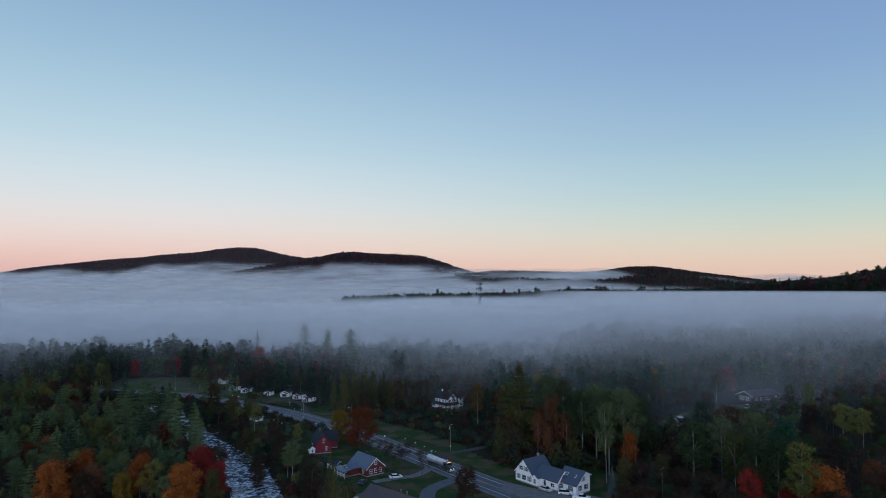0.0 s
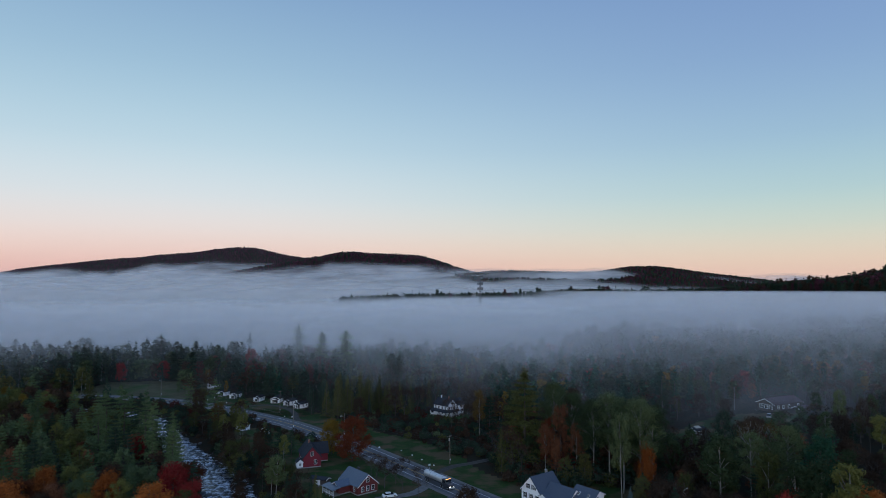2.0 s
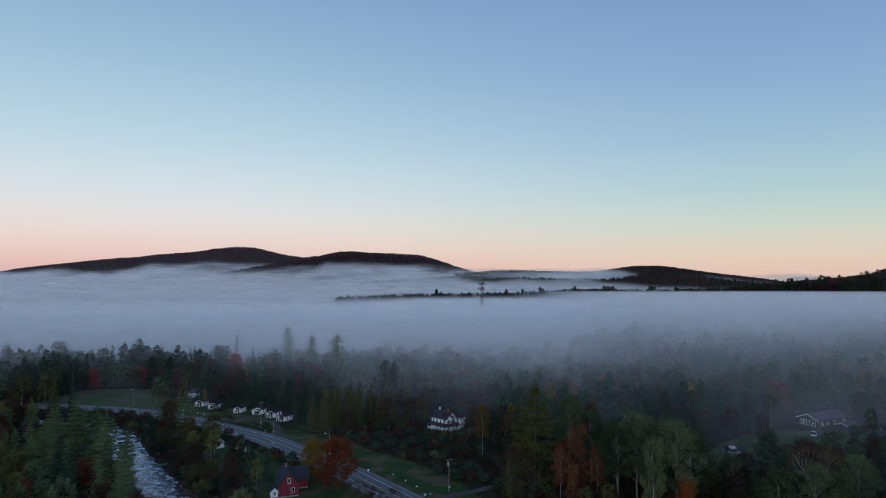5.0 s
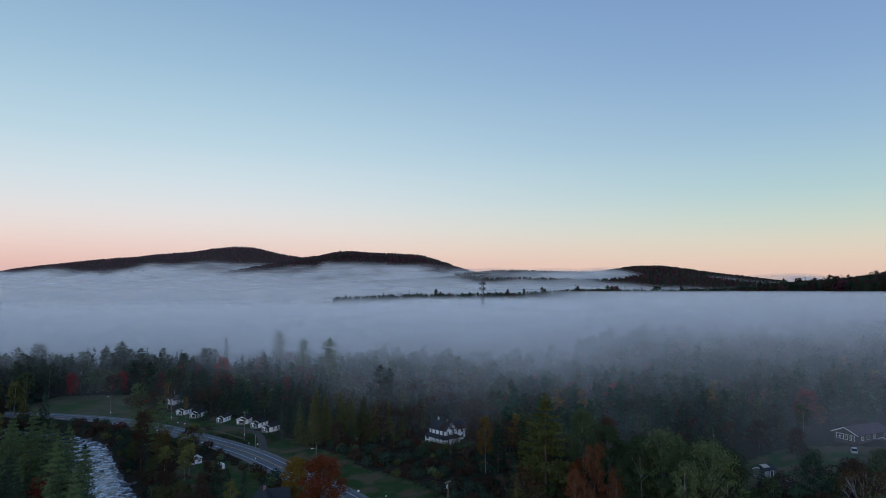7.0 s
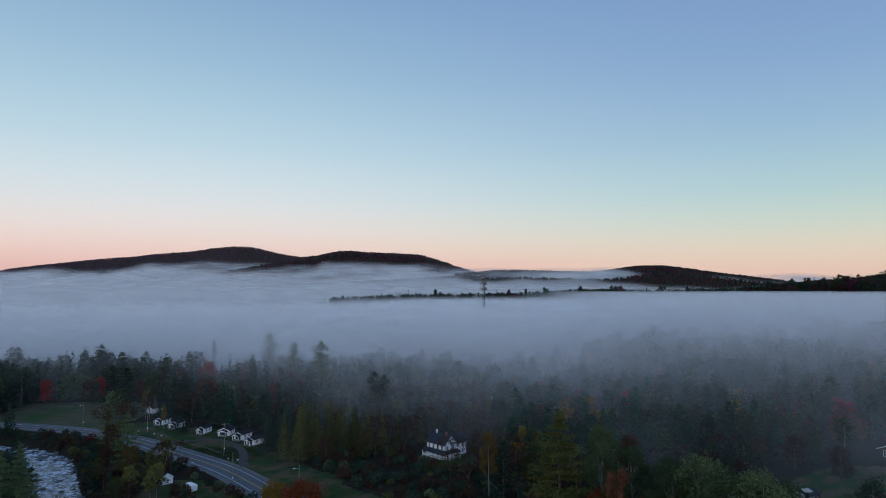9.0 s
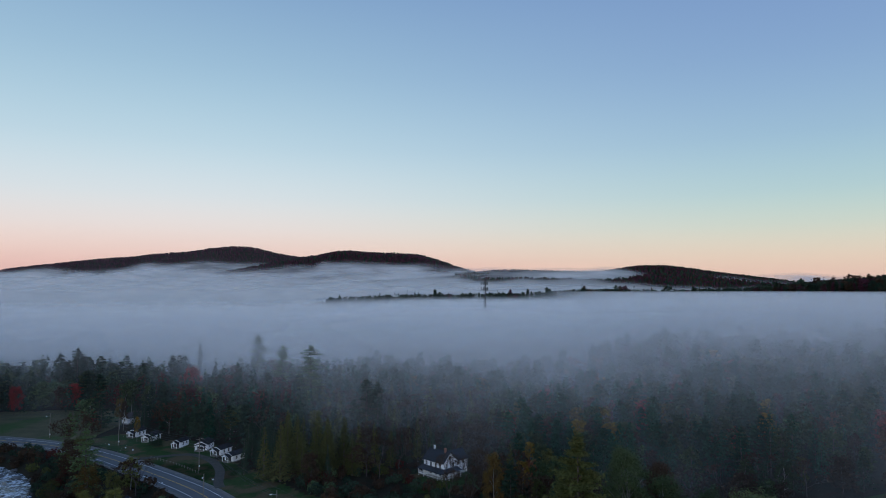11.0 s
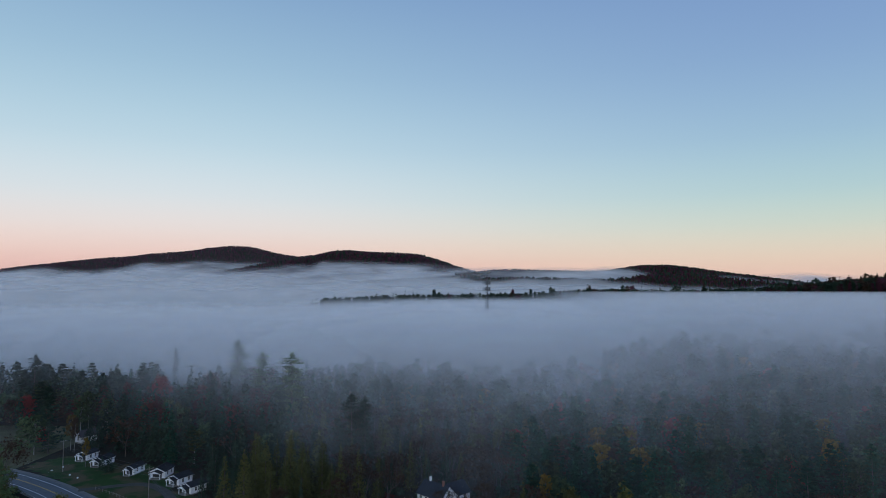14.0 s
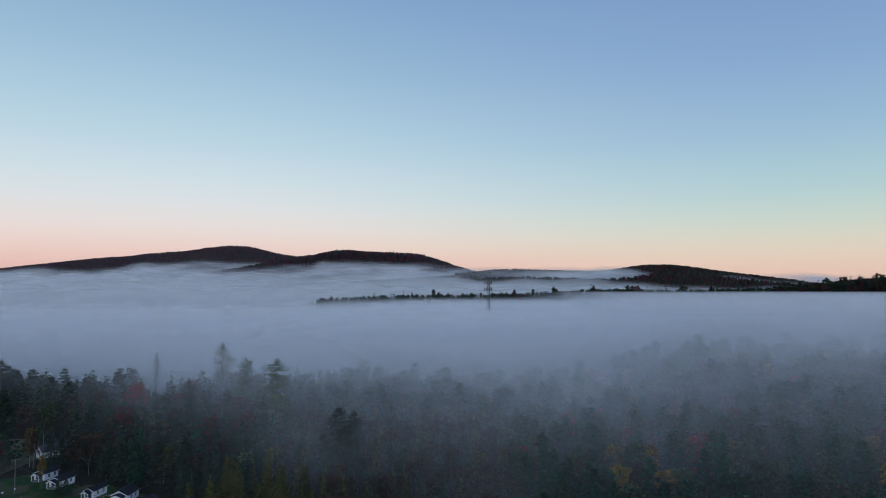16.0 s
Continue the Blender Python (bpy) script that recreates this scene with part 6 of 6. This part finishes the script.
def wire(p, q, sag, r=0.022):
    c = bpy.data.curves.new("power_line", "CURVE")
    c.dimensions, c.bevel_depth, c.bevel_resolution = "3D", r, 1
    s = c.splines.new("POLY")
    s.points.add(14)
    p, q = Vector(p), Vector(q)
    for i in range(15):
        f = i / 14
        v = p.lerp(q, f)
        s.points[i].co = (v.x, v.y, v.z - sag * 4 * f * (1 - f), 1)
    c.materials.append(WIRE)
    return tagged(new("power_line", c), "black overhead power line sagging between utility poles", "power line", "overhead power lines")


for (x0, y0, h0), (x1, y1, h1) in zip(POLES, POLES[1:]):
    g0, g1 = float(land(x0, y0)[0]), float(land(x1, y1)[0])
    nx_, ny_ = -(y1 - y0), (x1 - x0)
    ln = math.hypot(nx_, ny_)
    for o, dz in ((1.2, -0.25), (-1.2, -0.25), (0, -1.6), (0.12, -2.3)):
        wire((x0 + nx_ / ln * o, y0 + ny_ / ln * o, g0 + h0 + dz), (x1 + nx_ / ln * o, y1 + ny_ / ln * o, g1 + h1 + dz), 1.3, 0.03)

for x, y, w in ((-21.8, 267.9, 0.5), (-17, 261, 0.6), (-12.9, 254.9, 0.6), (-31.1, 271.9, 0.9), (-8.1, 247.8, 0.55), (-86.3, 331.6, 0.6), (-82.1, 329.9, 0.7), (-69.4, 296, 0.5), (-143.2, 375, 0.7), (-133.6, 370, 0.6), (-128.9, 366.8, 0.7), (-97.5, 326.0, 0.5)):
    bm = bmesh.new()
    bmesh.ops.create_icosphere(bm, subdivisions=2, radius=w * 0.48)
    for v in bm.verts:
        v.co *= 1 + 0.22 * noise.noise(v.co * 3 + Vector((x, y, 0)))
        v.co.z = v.co.z * 0.75 + w * 0.3
    o = part("boundary_stone", bm, TRIM)
    o.location = (x, y, float(land(x, y)[0]) + 0.05)
    tagged(o, "white-painted boundary stone on the roadside grass", "stone", "white boundary stones")

b = footing("road_sign", -9.5, 241.5, 125, "small green road sign on a steel post beside the driveway", "sign")
part("post", rod(bmesh.new(), (0, 0, -0.3), (0, 0, 2.4), 0.04, sides=7), STEEL, b)
s = part("sign_plate", boxes((-0.03, 0.03, -0.65, 0.65, 1.6, 2.5), bevel=0.012), surface("sign_green", (0.01, 0.10, 0.06), (0.02, 0.16, 0.10), 0.4), b)
for z in (1.82, 2.1):
    part("lettering_bar", boxes((-0.036, -0.03, -0.45, 0.45, z, z + 0.12)), TRIM, s)

# steel guard rail above the river
tan = np.gradient(ROAD, axis=0)
tan /= np.hypot(tan[:, 0], tan[:, 1])[:, None]
sel = [i for i in range(len(ROAD)) if -235 < ROAD[i, 0] < -118]
rail = footing("guard_rail", ROAD[sel[0], 0], ROAD[sel[0], 1], 0, "steel guard rail on short posts above the river", "guard rail", z=0.0)
V, Q = [], []
for j, i in enumerate(sel):
    nx_, ny_ = -tan[i, 1], tan[i, 0]
    px, py = ROAD[i, 0] + nx_ * 6.2 - ROAD[sel[0], 0], ROAD[i, 1] + ny_ * 6.2 - ROAD[sel[0], 1]
    for off, z in ((0, 0.46), (-0.06, 0.53), (0, 0.61), (-0.06, 0.69), (0, 0.76), (0.03, 0.76), (0.03, 0.46)):
        V.append((px + nx_ * off, py + ny_ * off, z))
    if j:
        a, c = 7 * (j - 1), 7 * j
        Q += [(a + k, a + (k + 1) % 7, c + (k + 1) % 7, c + k) for k in range(7)]
    if j % 1 == 0:
        part("post", boxes((px + nx_ * 0.14 - 0.08, px + nx_ * 0.14 + 0.08, py + ny_ * 0.14 - 0.08, py + ny_ * 0.14 + 0.08, -0.9, 0.78)), CREOSOTE, rail)
shell("beam", V, Q, STEEL, rail)

# low post fence round the cabins' lawn
fence = footing("fence", -114.7, 356.0, 0, "row of short wooden fence posts along the cabin lawn", "fence", z=0.0)
line = spline([(-116, 355.5), (-107.3, 350.3), (-100, 345.2), (-89, 336)], 2.0)
for x, y in line:
    part("post", boxes((x + 114.7 - 0.07, x + 114.7 + 0.07, y - 356 - 0.07, y - 356 + 0.07, -0.3, 0.95)), CREOSOTE, fence)
for (x0, y0), (x1, y1) in zip(line, line[1:]):
    part("rail", rod(bmesh.new(), (x0 + 114.7, y0 - 356, 0.7), (x1 + 114.7, y1 - 356, 0.7), 0.035, sides=5), CREOSOTE, fence)

# ---- lattice tower in the fog ----
tower = footing("radio_tower", 25.4, 656, 20, "dark steel lattice radio tower rising out of the fog", "tower")
g = float(land(25.4, 656)[0])
top = 73.5 - g
legs = [(math.cos(a), math.sin(a)) for a in (0.5, 2.594, 4.689)]


def leg_at(k, z):
    r = 2.2 - 1.35 * z / top
    return (legs[k][0] * r, legs[k][1] * r, z)


for k in range(3):
    part("leg", rod(bmesh.new(), leg_at(k, -0.6), leg_at(k, top - 2), 0.2, 0.15, 7), DARK_STEEL, tower)
levels = np.linspace(0, top - 2, 22)
for z0, z1 in zip(levels, levels[1:]):
    bm = bmesh.new()
    for k in range(3):
        rod(bm, leg_at(k, z0), leg_at((k + 1) % 3, z1), 0.09, sides=4)
        rod(bm, leg_at((k + 1) % 3, z0), leg_at(k, z1), 0.09, sides=4)
        rod(bm, leg_at(k, z1), leg_at((k + 1) % 3, z1), 0.06, sides=4)
    part("bracing", bm, DARK_STEEL, tower)
for z, r in ((top - 5, 4.0), (top - 10, 4.0)):
    bm = bmesh.new()
    c = [(r * math.cos(a), r * math.sin(a), z) for a in (0.5, 2.594, 4.689)]
    for k in range(3):
        rod(bm, c[k], c[(k + 1) % 3], 0.16, sides=5)
        rod(bm, (0, 0, z), c[k], 0.14, sides=5)
    mount = part("antenna_mount", bm, DARK_STEEL, tower)
    for k in range(3):
        a, q = Vector(c[k]), Vector(c[(k + 1) % 3])
        for f in (0.1, 0.37, 0.63, 0.9):
            v = a.lerp(q, f)
            part("panel_antenna", boxes((v.x - 0.17, v.x + 0.17, v.y - 0.17, v.y + 0.17, z - 1.3, z + 1.5), bevel=0.04), DARK_STEEL, mount)
for k in range(3):
    x, y, z = leg_at(k, top - 2)
    part("whip_antenna", rod(bmesh.new(), (x, y, z - 0.3), (x, y, top + 2.5 - k), 0.10, 0.06, 6), DARK_STEEL, tower)
part("dish", rod(bmesh.new(), (-1.2, -0.8, top - 14), (-1.6, -1.1, top - 14), 0.7, 0.5, 14), UNLIT, tower)

# ---- stones in the river ----
STONES = []
for k in range(5):
    bm = bmesh.new()
    bmesh.ops.create_icosphere(bm, subdivisions=2, radius=1.0)
    for v in bm.verts:
        v.co *= 1 + 0.35 * noise.noise(v.co * 1.4 + Vector((k * 7, 3, 1)))
        v.co.z *= 0.6
    me = bpy.data.meshes.new("river_stone")
    bm.to_mesh(me)
    bm.free()
    me.materials.append(STONE)
    me.shade_smooth()
    STONES.append(me)
rng = np.random.default_rng(77)
tanr = np.gradient(RIVER, axis=0)
tanr /= np.hypot(tanr[:, 0], tanr[:, 1])[:, None]
idxs = [i for i in range(len(RIVER)) if 190 < RIVER[i, 1] < 356 and RIVER[i, 0] > -215]
for k in range(230):
    i = idxs[int(rng.integers(0, len(idxs)))]
    edge = rng.uniform() < 0.6
    o = rng.choice((-1, 1)) * rng.normal(RIVER_HALF - 0.2, 1.1) if edge else rng.uniform(-RIVER_HALF + 1, RIVER_HALF - 1)
    x, y = RIVER[i, 0] - tanr[i, 1] * o, RIVER[i, 1] + tanr[i, 0] * o + rng.uniform(-1.5, 1.5)
    s = rng.uniform(0.3, 0.9) if rng.uniform() < 0.85 else rng.uniform(0.9, 1.6)
    st = new("river_stone", STONES[k % 5])
    bed = max(float(land(x, y)[0]), WATER - 0.25)
    st.matrix_world = Matrix.Translation((x, y, bed + 0.12 * s)) @ Matrix.Rotation(rng.uniform(0, 6.28), 4, "Z") @ Matrix.Diagonal((s * rng.uniform(0.8, 1.4), s, s, 1))
    tagged(st, "grey boulder on the river bank" if edge else "wet grey boulder breaking the river's surface", "boulder", "boulders of the river")
